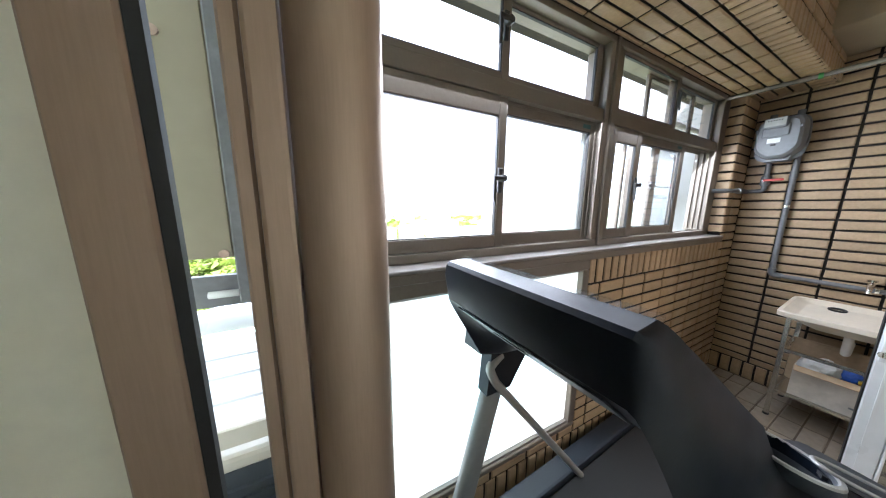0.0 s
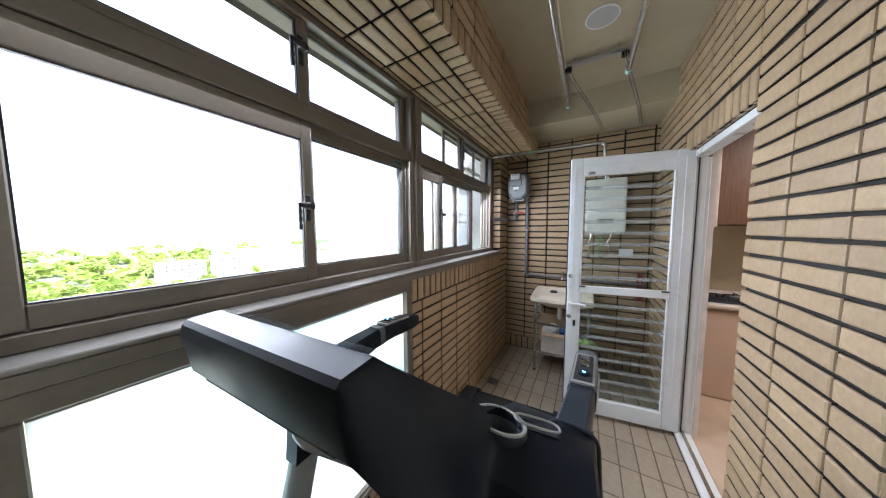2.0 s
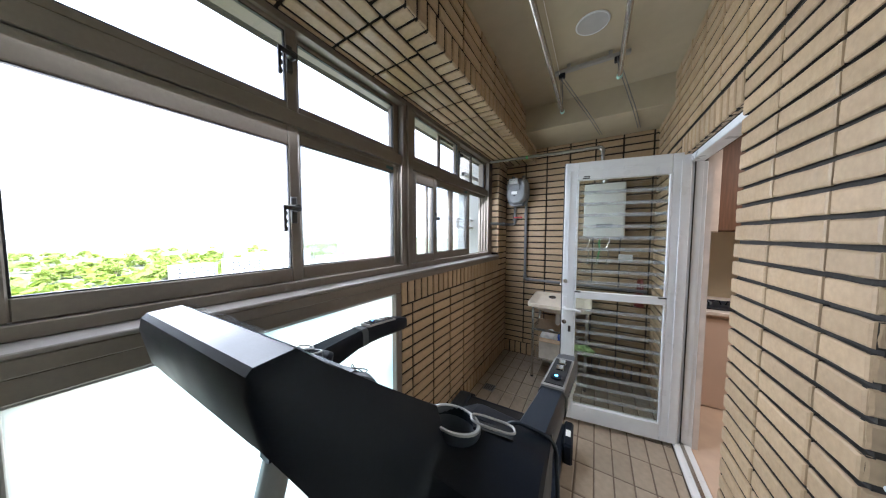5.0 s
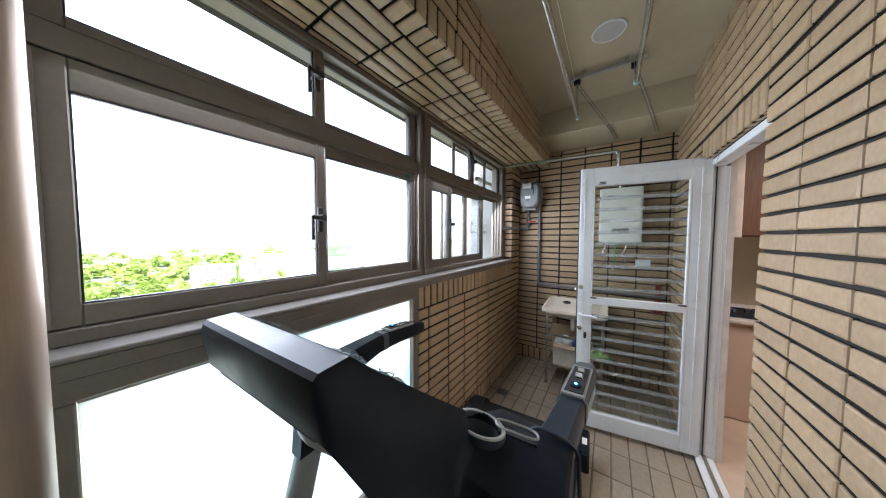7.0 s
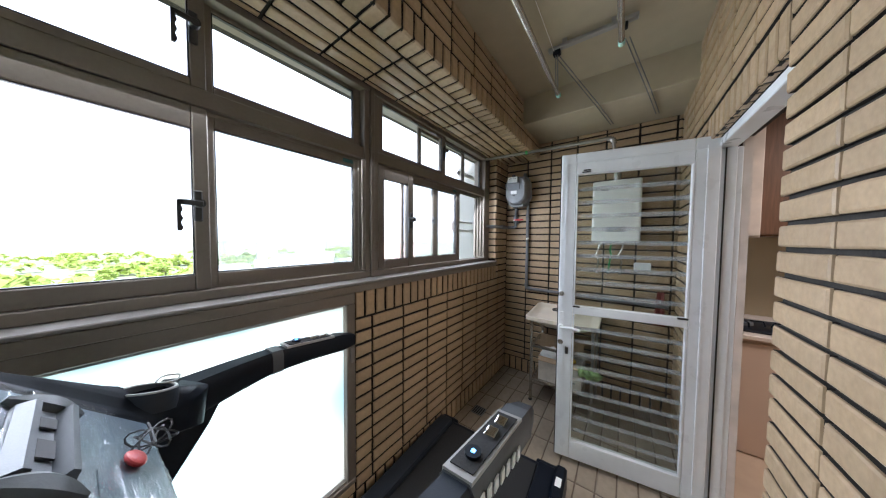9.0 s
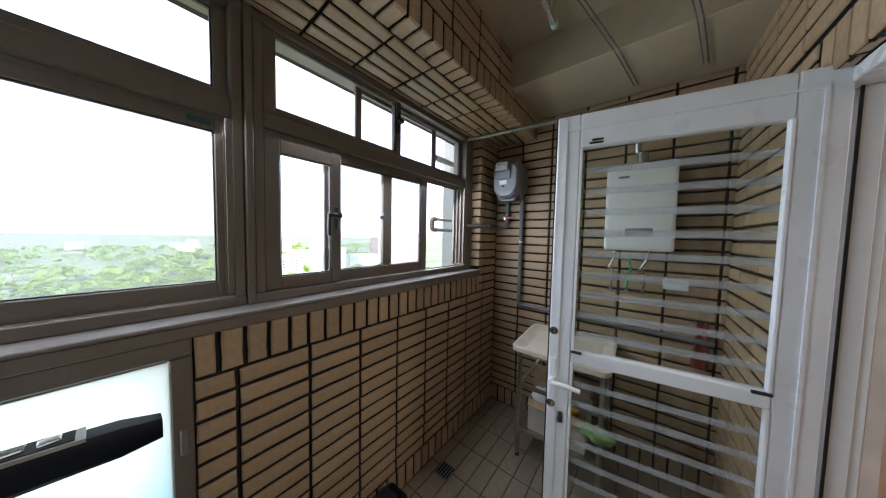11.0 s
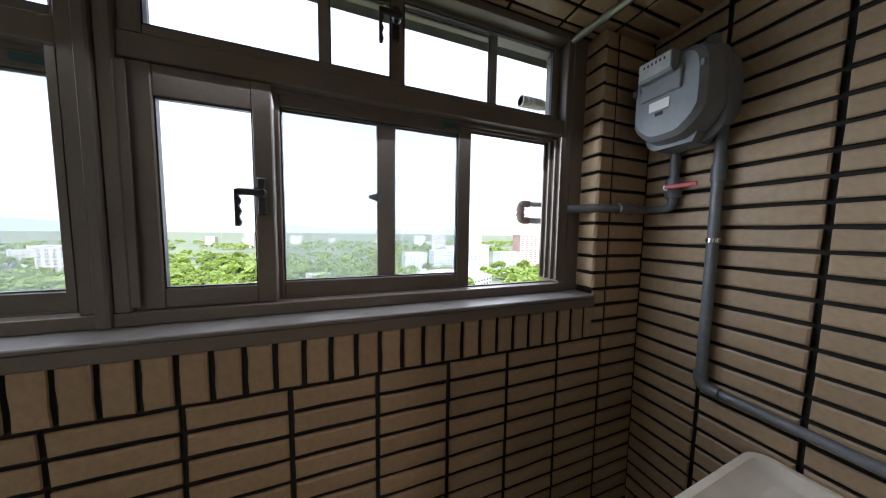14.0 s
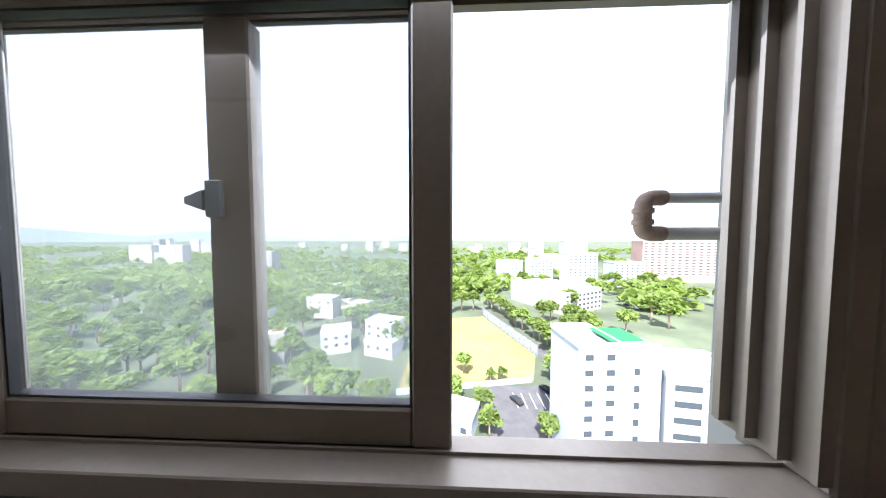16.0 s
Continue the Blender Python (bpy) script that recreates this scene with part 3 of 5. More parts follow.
# ---- kitchen beyond the door ----
bm = bmesh.new()
box(bm, 5.05, 5.2, -2.4, 0.20, 0, 2.6)
box(bm, 2.0, 5.2, -2.5, -2.4, 0, 2.6)
box(bm, 1.9, 2.0, -2.5, 0.10, 0, 2.6)
structure("wall_kitchen", bm, BEIGETILE, "beige kitchen wall")
structure("floor_kitchen", boxed(1.9, 5.2, -2.5, 0.245, -0.1, 0.0), KFLOOR, "warm beige kitchen floor")
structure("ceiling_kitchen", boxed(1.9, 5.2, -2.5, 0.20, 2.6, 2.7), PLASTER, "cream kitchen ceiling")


def cabinet(name, label, x0, x1, y0, y1, z0, z1, material, doors):
    c = thing(name, label, "cabinet", place=(x0, y0, z0))
    c.location = (x0, y0, z0)
    W, D, H = x1 - x0, y1 - y0, z1 - z0
    part("body", boxed(0.02, W, 0, D, 0, H), material, c)
    for k in range(doors):
        part("door", boxed(0, 0.018, k * D / doors + 0.004, (k + 1) * D / doors - 0.004, 0.01, H - 0.03, bevel=0.003), material, c)
    return c


cabinet("base_cabinet", "pinkish beige kitchen base cabinet under the hob", 4.30, 5.05, -2.0, 0.19, 0, 0.84, PINKCAB, 4)
top = thing("worktop", "pale stone kitchen worktop on the base cabinet", "worktop", place=(4.27, -2.0, 0.842))
part("slab", boxed(0, 0.78, 0, 2.19, 0, 0.03, bevel=0.004), MARBLE, top)
hob = thing("gas_hob", "black gas hob with pan supports on the worktop", "hob", place=(4.36, -0.42, 0.874))
part("plate", boxed(0, 0.42, 0, 0.5, 0, 0.012, bevel=0.004), BLACK, hob)
for k in range(2):
    part("burner", disc(bmesh.new(), (0.2, 0.13 + 0.25 * k, 0.012), (0, 0, 1), 0.05, 0.02, 20), PIPEGREY, hob)
    b = bmesh.new()
    for a in range(4):
        c, sn = math.cos(a * math.pi / 2), math.sin(a * math.pi / 2)
        tube(b, [(0.2 + 0.03 * c, 0.13 + 0.25 * k + 0.03 * sn, 0.045), (0.2 + 0.1 * c, 0.13 + 0.25 * k + 0.1 * sn, 0.045), (0.2 + 0.11 * c, 0.13 + 0.25 * k + 0.11 * sn, 0.012)], 0.006, 6)
    part("pan_support", b, BLACK, hob)
cabinet("wall_cabinet", "dark wood kitchen wall cabinet", 4.40, 5.05, -2.0, -0.035, 1.57, 2.45, WOODDARK, 4)
cabinet("wall_cabinet", "glossy pale kitchen wall cabinet beside the door", 4.30, 5.05, -0.03, 0.19, 1.56, 2.45, MARBLE, 1)
# unseen fitting, added to go with the kitchen's fill light
kl = thing("kitchen_fill_fitting", "round white ceiling fitting, unseen, added for the kitchen fill light", "lamp", place=(3.6, -0.9, 2.53))
part("diffuser", disc(bmesh.new(), (0, 0, 0), (0, 0, 1), 0.2, 0.07, 24), WHITE, kl)

# ---- treadmill ----
tm = thing("treadmill", "black folding treadmill with silver trim, console still in film", "treadmill", place=(1.36, 1.36, 0), turn=2.5)


def section(s, left=False):
    """Outline of the console across the runner, at s from 0 (middle) to 1 (shoulder)."""
    mid = [(-0.018, 1.305), (-0.030, 1.370), (-0.027, 1.390), (-0.020, 1.397), (0.025, 1.400), (0.031, 1.394), (0.300, 1.120), (0.306, 1.104), (0.275, 1.082), (0.09, 1.210)]
    end = [(0.165, 0.93), (0.172, 1.070), (0.195, 1.112), (0.25, 1.124), (0.30, 1.124), (0.34, 1.120), (0.41, 1.110), (0.43, 1.096), (0.42, 0.98), (0.25, 0.93)]
    if left:      # the far shoulder is shallower underneath
        end[0], end[1], end[8], end[9] = (0.165, 1.04), (0.172, 1.09), (0.42, 1.015), (0.25, 1.02)
    return [(a[0] + (b[0] - a[0]) * s, a[1] + (b[1] - a[1]) * s) for a, b in zip(mid, end)]


sides = [(-0.442, 1.03), (-0.436, 1.0), (-0.37, 0.985), (-0.32, 0.965)]
for k in range(13):      # the flank turns smoothly from the shoulder up into the display head
    f = k / 12
    sides.append((-0.285 + 0.097 * f, 0.95 * (1 - f * f * (3 - 2 * f)) ** 1.0))
sides += [(-v, q) for v, q in reversed(sides[4:])] + [(0.33, 0.965), (0.36, 0.985), (0.386, 1.0), (0.392, 1.03)]
rings = []
for v, q in sides:      # the shoulders rise towards the cup holders
    rise = 0.022 * max(0.0, min(1.0, (0.42 - abs(v)) / 0.14)) * q * q
    rings.append([(u, v, w + (rise if 1 <= k <= 7 else 0)) for k, (u, w) in enumerate(section(q, v > 0))])
console = part("console", loft(bmesh.new(), rings), BLACK, tm)
# sloping display face and the film over it
b = bmesh.new()
N = Vector((0.272, 0, 0.268)).normalized()
loft(b, [[(0.033, -0.184, 1.3955), (0.033, 0.186, 1.3955), (0.030, 0.186, 1.388), (0.030, -0.184, 1.388)], [(0.300, -0.178, 1.1265), (0.300, 0.180, 1.1265), (0.294, 0.180, 1.120), (0.294, -0.178, 1.120)]], smooth=False)
part("display_panel", b, SCREENGREY, console, "grey display panel")
b = bmesh.new()
rows, cols = 60, 60
rnd = random.Random(7)
grid = []
for i in range(rows + 1):
    line = []
    for j in range(cols + 1):
        s = -0.03 + 1.02 * i / rows
        v = -0.192 + 0.386 * j / cols
        h = 0.0045 + 0.006 * (0.5 - abs(noise.noise((i * 0.16 + 0.13 * j, j * 0.035, 0.3)))) ** 2 + 0.006 * (0.5 - abs(noise.noise((i * 0.30 - 0.10 * j, j * 0.06, 4.1)))) ** 2 + 0.0006 * rnd.random()
        line.append(b.verts.new((0.032 + 0.268 * s + N.x * h, v, 1.395 - 0.270 * s + N.z * h)))
    grid.append(line)
for i in range(rows):
    for j in range(cols):
        b.faces.new((grid[i][j], grid[i][j + 1], grid[i + 1][j + 1], grid[i + 1][j])).smooth = True
WRAPFILM = bpy.data.materials.new("clear film")
WRAPFILM.use_nodes = True
wf = WRAPFILM.node_tree
wf.nodes.remove(wf.nodes["Principled BSDF"])
t_, g_, m_ = wf.nodes.new("ShaderNodeBsdfTransparent"), wf.nodes.new("ShaderNodeBsdfGlossy"), wf.nodes.new("ShaderNodeMixShader")
g_.inputs["Roughness"].default_value = 0.1
m_.inputs[0].default_value = 0.24
fn_, fb_, fm_, fc_ = wf.nodes.new("ShaderNodeTexNoise"), wf.nodes.new("ShaderNodeBump"), wf.nodes.new("ShaderNodeMapping"), wf.nodes.new("ShaderNodeTexCoord")
fm_.inputs["Scale"].default_value, fm_.inputs["Rotation"].default_value = (70, 12, 70), (0, 0, 0.7)
fn_.inputs["Scale"].default_value, fn_.inputs["Detail"].default_value, fn_.inputs["Distortion"].default_value = 1.0, 3, 0.8
fb_.inputs["Strength"].default_value, fb_.inputs["Distance"].default_value = 0.8, 0.006
wf.links.new(fc_.outputs["Object"], fm_.inputs["Vector"])
wf.links.new(fm_.outputs[0], fn_.inputs["Vector"])
wf.links.new(fn_.outputs[0], fb_.inputs["Height"])
wf.links.new(fb_.outputs[0], g_.inputs["Normal"])
wf.links.new(t_.outputs[0], m_.inputs[1])
wf.links.new(g_.outputs[0], m_.inputs[2])
wf.links.new(m_.outputs[0], wf.nodes["Material Output"].inputs[0])
part("protective_film", b, WRAPFILM, console, "crumpled clear protective film")
# tablet tray with two scooped ends
b = bmesh.new()


def on_face(s, v, h=0.0):
    return Vector((0.032 + 0.268 * s + N.x * h, v, 1.395 - 0.270 * s + N.z * h))


loft(b, [[on_face(0.48, v, 0.010), on_face(0.51, v, 0.022), on_face(0.53, v, 0.022), on_face(0.545, v, 0.010), on_face(0.60, v, 0.010), on_face(0.615, v, 0.026), on_face(0.635, v, 0.026), on_face(0.66, v, 0.004), on_face(0.48, v, 0.002)] for v in (-0.105, 0.105)], smooth=False)
tray = part("tablet_tray", b, SLEEVE, console, "grey tablet ledge")
for v0 in (-0.122, 0.122):      # leaf-shaped end stops
    rings = []
    for k in range(11):
        f = k / 10
        w = 0.021 * math.sin(math.pi * min(1, 0.04 + 0.92 * f))
        q = 0.45 + 0.24 * f
        rings.append([on_face(q, v0 + w * x, 0.003 + z * (0.010 + 0.014 * math.sin(math.pi * f))) for x, z in ((-1, 0), (-0.85, 0.75), (0, 1), (0.85, 0.75), (1, 0))])
    part("end_stop", loft(bmesh.new(), rings), SLEEVE, tray, "dark leaf-shaped end stop")
for v0, w in ((-0.03, 0.05), (0.05, 0.035)):
    part("insert", loft(bmesh.new(), [[on_face(0.548, v, 0.0115), on_face(0.597, v, 0.0115), on_face(0.597, v, 0.014), on_face(0.548, v, 0.014)] for v in (v0 - w / 2, v0 + w / 2)], smooth=False), GASKET, tray)
for q0, q1, v0, v1 in ((0.06, 0.36, -0.13, 0.13), (0.74, 0.80, -0.13, -0.04)):
    part("screen", loft(bmesh.new(), [[on_face(q0, v, 0.0022), on_face(q1, v, 0.0022), on_face(q1, v, 0.0035), on_face(q0, v, 0.0035)] for v in (v0, v1)], smooth=False), SCREENDARK, console, "dark display window")
b = bmesh.new()
bmesh.ops.create_uvsphere(b, u_segments=20, v_segments=10, radius=0.017, matrix=Matrix.Translation(on_face(0.86, -0.008, 0.010)) @ Matrix.Rotation(radians(45), 4, "Y") @ Matrix.Diagonal((0.9, 1.3, 0.45, 1)))
key = part("safety_key", b, REDP, console, "red magnetic safety key")
b = bmesh.new()
base = on_face(0.92, 0.03, 0.018)
for k in range(5):
    a = k * 1.25
    pts = [base + Vector((0.03 * math.sin(a) * math.sin(t), -0.025 * math.sin(t) + 0.02 * math.cos(a) * math.sin(2 * t), 0.028 * (1 - math.cos(t)) / 2)) for t in [i * 2 * math.pi / 14 for i in range(15)]]
    tube(b, pts, 0.0016, 5)
part("cord", b, GASKET, key, "black tied cord")
# openings for the two cup holders
CUPX = {-1: 0.288, 1: 0.312}
cut = bmesh.new()
for side in (-1, 1):
    bmesh.ops.create_cone(cut, cap_ends=True, segments=32, radius1=0.041, radius2=0.045, depth=0.22, matrix=Matrix.Translation((CUPX[side], side * 0.271, 1.19)))
    bmesh.ops.create_cone(cut, cap_ends=True, segments=4, radius1=0.018, radius2=0.018, depth=0.05, matrix=Matrix.Translation((CUPX[side] + 0.045, side * 0.336, 1.138)) @ Matrix.Rotation(radians(side * 72), 4, "Z") @ Matrix.Diagonal((2.4, 1.1, 1, 1)) @ Matrix.Rotation(radians(45), 4, "Z"))
cutter_mesh = bpy.data.meshes.new("cutter")
cut.to_mesh(cutter_mesh)
cut.free()
cutter = bpy.data.objects.new("cutter", cutter_mesh)
bpy.context.collection.objects.link(cutter)
cutter.parent = tm
md = console.modifiers.new("openings", "BOOLEAN")
md.object, md.operation, md.solver = cutter, "DIFFERENCE", "EXACT"
bpy.context.view_layer.update()
carved = bpy.data.meshes.new_from_object(console.evaluated_get(bpy.context.evaluated_depsgraph_get()))
console.modifiers.clear()
if len(carved.polygons) > 60:
    console.data = carved
bpy.data.objects.remove(cutter)
for side in (-1, 1):
    c = Vector((CUPX[side], side * 0.271, 1.168))

    def lip(r, drop, n=32):
        out = []
        for k in range(n):
            a = 2 * math.pi * k / n
            u, v = r * math.cos(a), r * math.sin(a)
            out.append((c.x + u, c.y + v, c.z - drop - 0.26 * u - 0.14 * side * v))
        return out

    b = bmesh.new()
    loft(b, [lip(0.0525, 0.004), lip(0.0515, 0.0), lip(0.0468, -0.0005), lip(0.045, 0.002)], cap=False)
    cup = part("cup_holder", b, SILVER, console, "silver cup holder ring")
    b = bmesh.new()
    loft(b, [lip(0.045, 0.002), lip(0.042, 0.02), [(x, y, 1.07) for x, y, z in lip(0.036, 0.0)]], cap=False)
    disc(b, Vector((c.x, c.y, 1.068)), (0, 0, 1), 0.037, 0.002, 28)
    part("well", b, SLEEVE, cup, "grey cup well")
    part("collar", loft(bmesh.new(), [lip(0.056, 0.05), lip(0.0522, 0.0042)], cap=False), STEELBLUE, cup, "slate collar")
    e = Vector((CUPX[side] + 0.045, side * 0.336, 1.1495))
    along = Vector((0.30, side * 0.93, -0.20)).normalized()
    across = Vector((0.93, -side * 0.30, -0.18)).normalized()
    slot = []
    for k in range(25):
        a = 2 * math.pi * k / 24
        slot.append(e + along * 0.045 * math.copysign(abs(math.cos(a)) ** 0.6, math.cos(a)) + across * 0.019 * math.copysign(abs(math.sin(a)) ** 0.7, math.sin(a)))
    b = bmesh.new()
    tube(b, slot, 0.0025, 8, cap=False)
    part("slot_ring", b, SILVER, cup)
    b = bmesh.new()
    loft(b, [[e + along * a + across * c_ + Vector((0, 0, z)) for c_, z in ((-0.017, -0.010), (0.017, -0.010), (0.017, -0.016), (-0.017, -0.016))] for a in (-0.04, 0.04)], smooth=False)
    part("slot", b, BLACKMATT, cup)
    # handrail: dark root, silver control sleeve, dark grip
    path = ([(0.34, -0.385, 1.055), (0.46, -0.405, 1.064), (0.585, -0.425, 1.072), (0.72, -0.438, 1.064), (0.84, -0.448, 1.054), (0.915, -0.455, 1.045)] if side < 0
            else [(0.34, 0.335, 1.072), (0.46, 0.345, 1.084), (0.60, 0.357, 1.090), (0.72, 0.370, 1.078), (0.86, 0.385, 1.058), (0.972, 0.395, 1.040)])

    def rail(t0, t1, w, h, name, material, parent, label=""):
        rr = []
        n = 8
        for i in range(n + 1):
            t = t0 + (t1 - t0) * i / n
            f = t * (len(path) - 1)
            k = min(int(f), len(path) - 2)
            p = Vector(path[k]).lerp(Vector(path[k + 1]), f - k)
            taper = 1.0 + (1.1 if side > 0 else 0.5) * max(0, 0.42 - t)
            if t > 0.93:
                taper *= 1 - (t - 0.93) * 4
            rr.append([p + Vector((0, w * taper * x, h * taper * z)) for x, z in ((-1, -0.7), (-0.8, -1), (0.8, -1), (1, -0.7), (1, 0.6), (0.75, 1), (-0.75, 1), (-1, 0.6))])
        return part(name, loft(bmesh.new(), rr), material, parent, label)

    hr = rail(0.0, 1.0, 0.033, 0.036, "handrail", STEELBLUE if side < 0 else BLACK, tm)
    rail(0.40, 0.86 if side < 0 else 0.46, 0.036, 0.039, "control_sleeve", SLEEVE, hr, "grey control sleeve")
    b = bmesh.new()
    p0, p1 = (Vector((0.60, -0.427, 1.113)), Vector((0.80, -0.444, 1.097))) if side < 0 else (Vector((0.665, 0.365, 1.126)), Vector((0.84, 0.383, 1.100)))
    e0 = (p1 - p0).normalized() * 0.014
    trim = bmesh.new()
    loft(trim, [[p + Vector((0, a * 0.030, z)) for a, z in ((-1, -0.006), (1, -0.006), (1, 0.0025), (-1, 0.0025))] for p in (p0 - e0, p1 + e0)], smooth=False)
    part("pad_trim", trim, SILVER, hr, "silver trim round the buttons")
    loft(b, [[p + Vector((0, a * 0.024, z)) for a, z in ((-1, 0), (1, 0), (1, 0.005), (-1, 0.005))] for p in (p0, p1)], smooth=False)
    pad = part("button_pad", b, BLACKMATT, hr, "black button pad")
    for f in (0.58, 0.82):
        p = p0.lerp(p1, f)
        part("button", boxed(p.x - 0.016, p.x + 0.016, p.y - 0.013, p.y + 0.013, p.z + 0.003, p.z + 0.011, bevel=0.004, seg=2), CHROME, pad, "chrome button")
    p = p0.lerp(p1, 0.2)
    knob = part("knob", disc(bmesh.new(), p + Vector((0, 0, 0.004)), (0, 0, 1), 0.016, 0.008, 20), BLACK, pad)
    part("indicator", boxed(p.x - 0.004, p.x + 0.004, p.y - 0.005, p.y + 0.003, p.z + 0.0122, p.z + 0.0132), LED, knob)
    if side < 0:
        for k in range(7):
            q = Vector((0.60 + k * 0.026, -0.464 - 0.0028 * k, 1.068 - 0.0030 * k))
            part("logo_bar", boxed(q.x, q.x + 0.017, q.y - 0.003, q.y, q.z - 0.013, q.z + 0.013), BAR, hr)
# cable that runs over the shoulder
b = bmesh.new()
tube(b, arc([(0.365, -0.335, 1.105), (0.385, -0.362, 1.135), (0.40, -0.450, 1.112), (0.385, -0.462, 0.90)], 0.03), 0.0045, 8)
part("cable", b, STEELBLUE, tm, "dark grey cable over the shoulder")
# uprights, brace and base
for side in (-1, 1):
    b = bmesh.new()
    lo, hi = Vector((0.08, side * 0.36, 0.10)), Vector((0.32, side * 0.345, 1.04))
    loft(b, [[p + Vector((x * 0.045, y * 0.022, 0)) for x, y in ((-1, -0.6), (-0.7, -1), (0.7, -1), (1, -0.6), (1, 0.6), (0.7, 1), (-0.7, 1), (-1, 0.6))] for p in (lo, hi)])
    part("upright", b, GREYMET, tm, "grey steel upright")
    v = side * 0.345
    b = loft(bmesh.new(), [[(0.24, v + w, 1.05), (0.46, v + w, 1.045), (0.43, v + w, 0.985), (0.335, v + w, 0.845), (0.222, v + w, 0.845)] for w in (-0.026, 0.026)], smooth=False)
    part("neck", b, BLACK, tm, "black cover where upright meets console")
b = bmesh.new()
tube(b, arc([(0.29, 0.33, 0.985), (0.225, 0.318, 0.96), (0.25, 0.310, 0.90), (0.87, 0.30, 0.13)], 0.025), 0.016, 12)
part("brace", b, SILVER, tm, "light grey bent brace tube")


def under(a, v, h):
    """A point on the console's sloping underside, h in front of it."""
    return (-0.020 + 0.110 * a - 0.653 * h, v, 1.305 - 0.095 * a - 0.757 * h)


b = loft(bmesh.new(), [[under(a, -0.16, 0.001), under(a, 0.16, 0.001), under(a, 0.16, 0.004), under(a, -0.16, 0.004)] for a in (0.10, 0.90)], smooth=False)
cover = part("service_cover", b, STEELBLUE, console, "blue grey underside cover")
b = loft(bmesh.new(), [[under(0.30, v, 0.0042), under(0.42, v, 0.0042), under(0.42, v, 0.0062), under(0.30, v, 0.0062)] for v in (-0.02, 0.06)], smooth=False)
part("slot", b, GASKET, cover)
for side in (-1, 1):
    part("deck_rail", boxed(0.15, 1.80, side * 0.365 - 0.05, side * 0.365 + 0.05, 0.10, 0.165, bevel=0.012, seg=2), STEELBLUE if side > 0 else BLACK, tm)
    part("foot", boxed(1.72, 1.86, side * 0.36 - 0.07, side * 0.36 + 0.07, 0.0, 0.13, bevel=0.02, seg=2), BLACK, tm)
    part("front_foot", boxed(0.05, 0.20, side * 0.36 - 0.05, side * 0.36 + 0.05, 0.0, 0.11, bevel=0.01), GREYMET, tm)
part("belt", boxed(0.45, 1.80, -0.312, 0.312, 0.115, 0.135, bevel=0.008), BLACKMATT, tm, "black running belt")
part("rear_roller", tube(bmesh.new(), [(1.80, -0.31, 0.10), (1.80, 0.31, 0.10)], 0.035, 16), BLACK, tm)
b = bmesh.new()
loft(b, [[(0.02, v, 0.10), (0.06, v, 0.20), (0.18, v, 0.235), (0.42, v, 0.21), (0.48, v, 0.14), (0.48, v, 0.10)] for v in (-0.312, 0.312)])
hood = part("motor_hood", b, BLACK, tm, "black motor hood with white print")
for k in range(8):
    part("logo_bar", boxed(0.22, 0.27, -0.10 + k * 0.034, -0.10 + k * 0.034 + 0.022, 0.226, 0.2385), BAR, hood)
for k in range(4):
    part("print_bar", boxed(0.30, 0.345, 0.0 + k * 0.05, k * 0.05 + 0.036, 0.222, 0.2315), BAR, hood)
lb = part("shroud", boxed(1.56, 1.80, -0.475, -0.417, 0.06, 0.20, bevel=0.012), BLACK, tm)
part("label", boxed(1.64, 1.70, -0.46, -0.43, 0.2002, 0.2012), PAPER, lb, "white paper label")

# ---- clothes rack under the ceiling ----
rk = thing("drying_rack", "stainless pulley clothes drying rack under the ceiling", "drying rack", place=(3.38, 0.94, CEIL))
part("ceiling_rail", boxed(-0.018, 0.018, -0.235, 0.235, -0.052, -0.028, bevel=0.004), SILVER, rk)
for v in (-0.12, 0.14):
    part("bracket", boxed(-0.012, 0.012, v - 0.012, v + 0.012, -0.0285, 0.0), SILVER, rk)
for v, x0, x1, z0, z1 in ((0.185, -1.75, 0.055, -0.305, -0.300), (-0.165, -1.85, -0.24, -0.29, -0.295)):
    p = part("pole", tube(bmesh.new(), [(x0, v, z0), (x1, v, z1)], 0.0135, 14), STAINLESS, rk)
    part("end_cap", tube(bmesh.new(), [(x1, v, z1), (x1 + 0.03, v, z1)], 0.0155, 12), ROOFTEAL, p)
    b = bmesh.new()
    for s in (-1, 1):
        tube(b, [(0.0 - 0.01, v + s * 0.006, -0.055), (x1 - 0.03 if v > 0 else -0.26, v + s * 0.006, z1 + 0.012)], 0.003, 6)
    part("cord", b, PIPEGREY, rk)
    part("pulley", boxed(-0.018, 0.018, v - 0.022, v + 0.022, -0.085, -0.053, bevel=0.005), BLACK, rk)
    b = bmesh.new()
    way = [(0.03, v, -0.075), (0.48, -0.005, -0.245), (0.93, -0.085, -0.246)] if v > 0 else [(0.10, v - 0.02, -0.075), (0.48, -0.313, -0.245), (0.915, -0.393, -0.246)]
    for s in (-1, 1):
        tube(b, arc([(x, y + s * 0.010, z) for x, y, z in way], 0.05), 0.0030, 6)
    part("line", b, PIPEGREY, rk, "slack pull cords to the end wall")
part("line", tube(bmesh.new(), [(-1.6, 0.20, -0.04), (0.0, 0.20, -0.06)], 0.0018, 6), GREYPIPE, rk)
dl = thing("ceiling_light", "flat round white ceiling light, switched off", "lamp", place=(3.045, 0.925, CEIL))
part("trim_ring", tube(bmesh.new(), [(0.086 * math.cos(a), 0.086 * math.sin(a), -0.004) for a in [k * math.pi / 18 for k in range(37)]], 0.005, 6, cap=False), WHITE, dl)
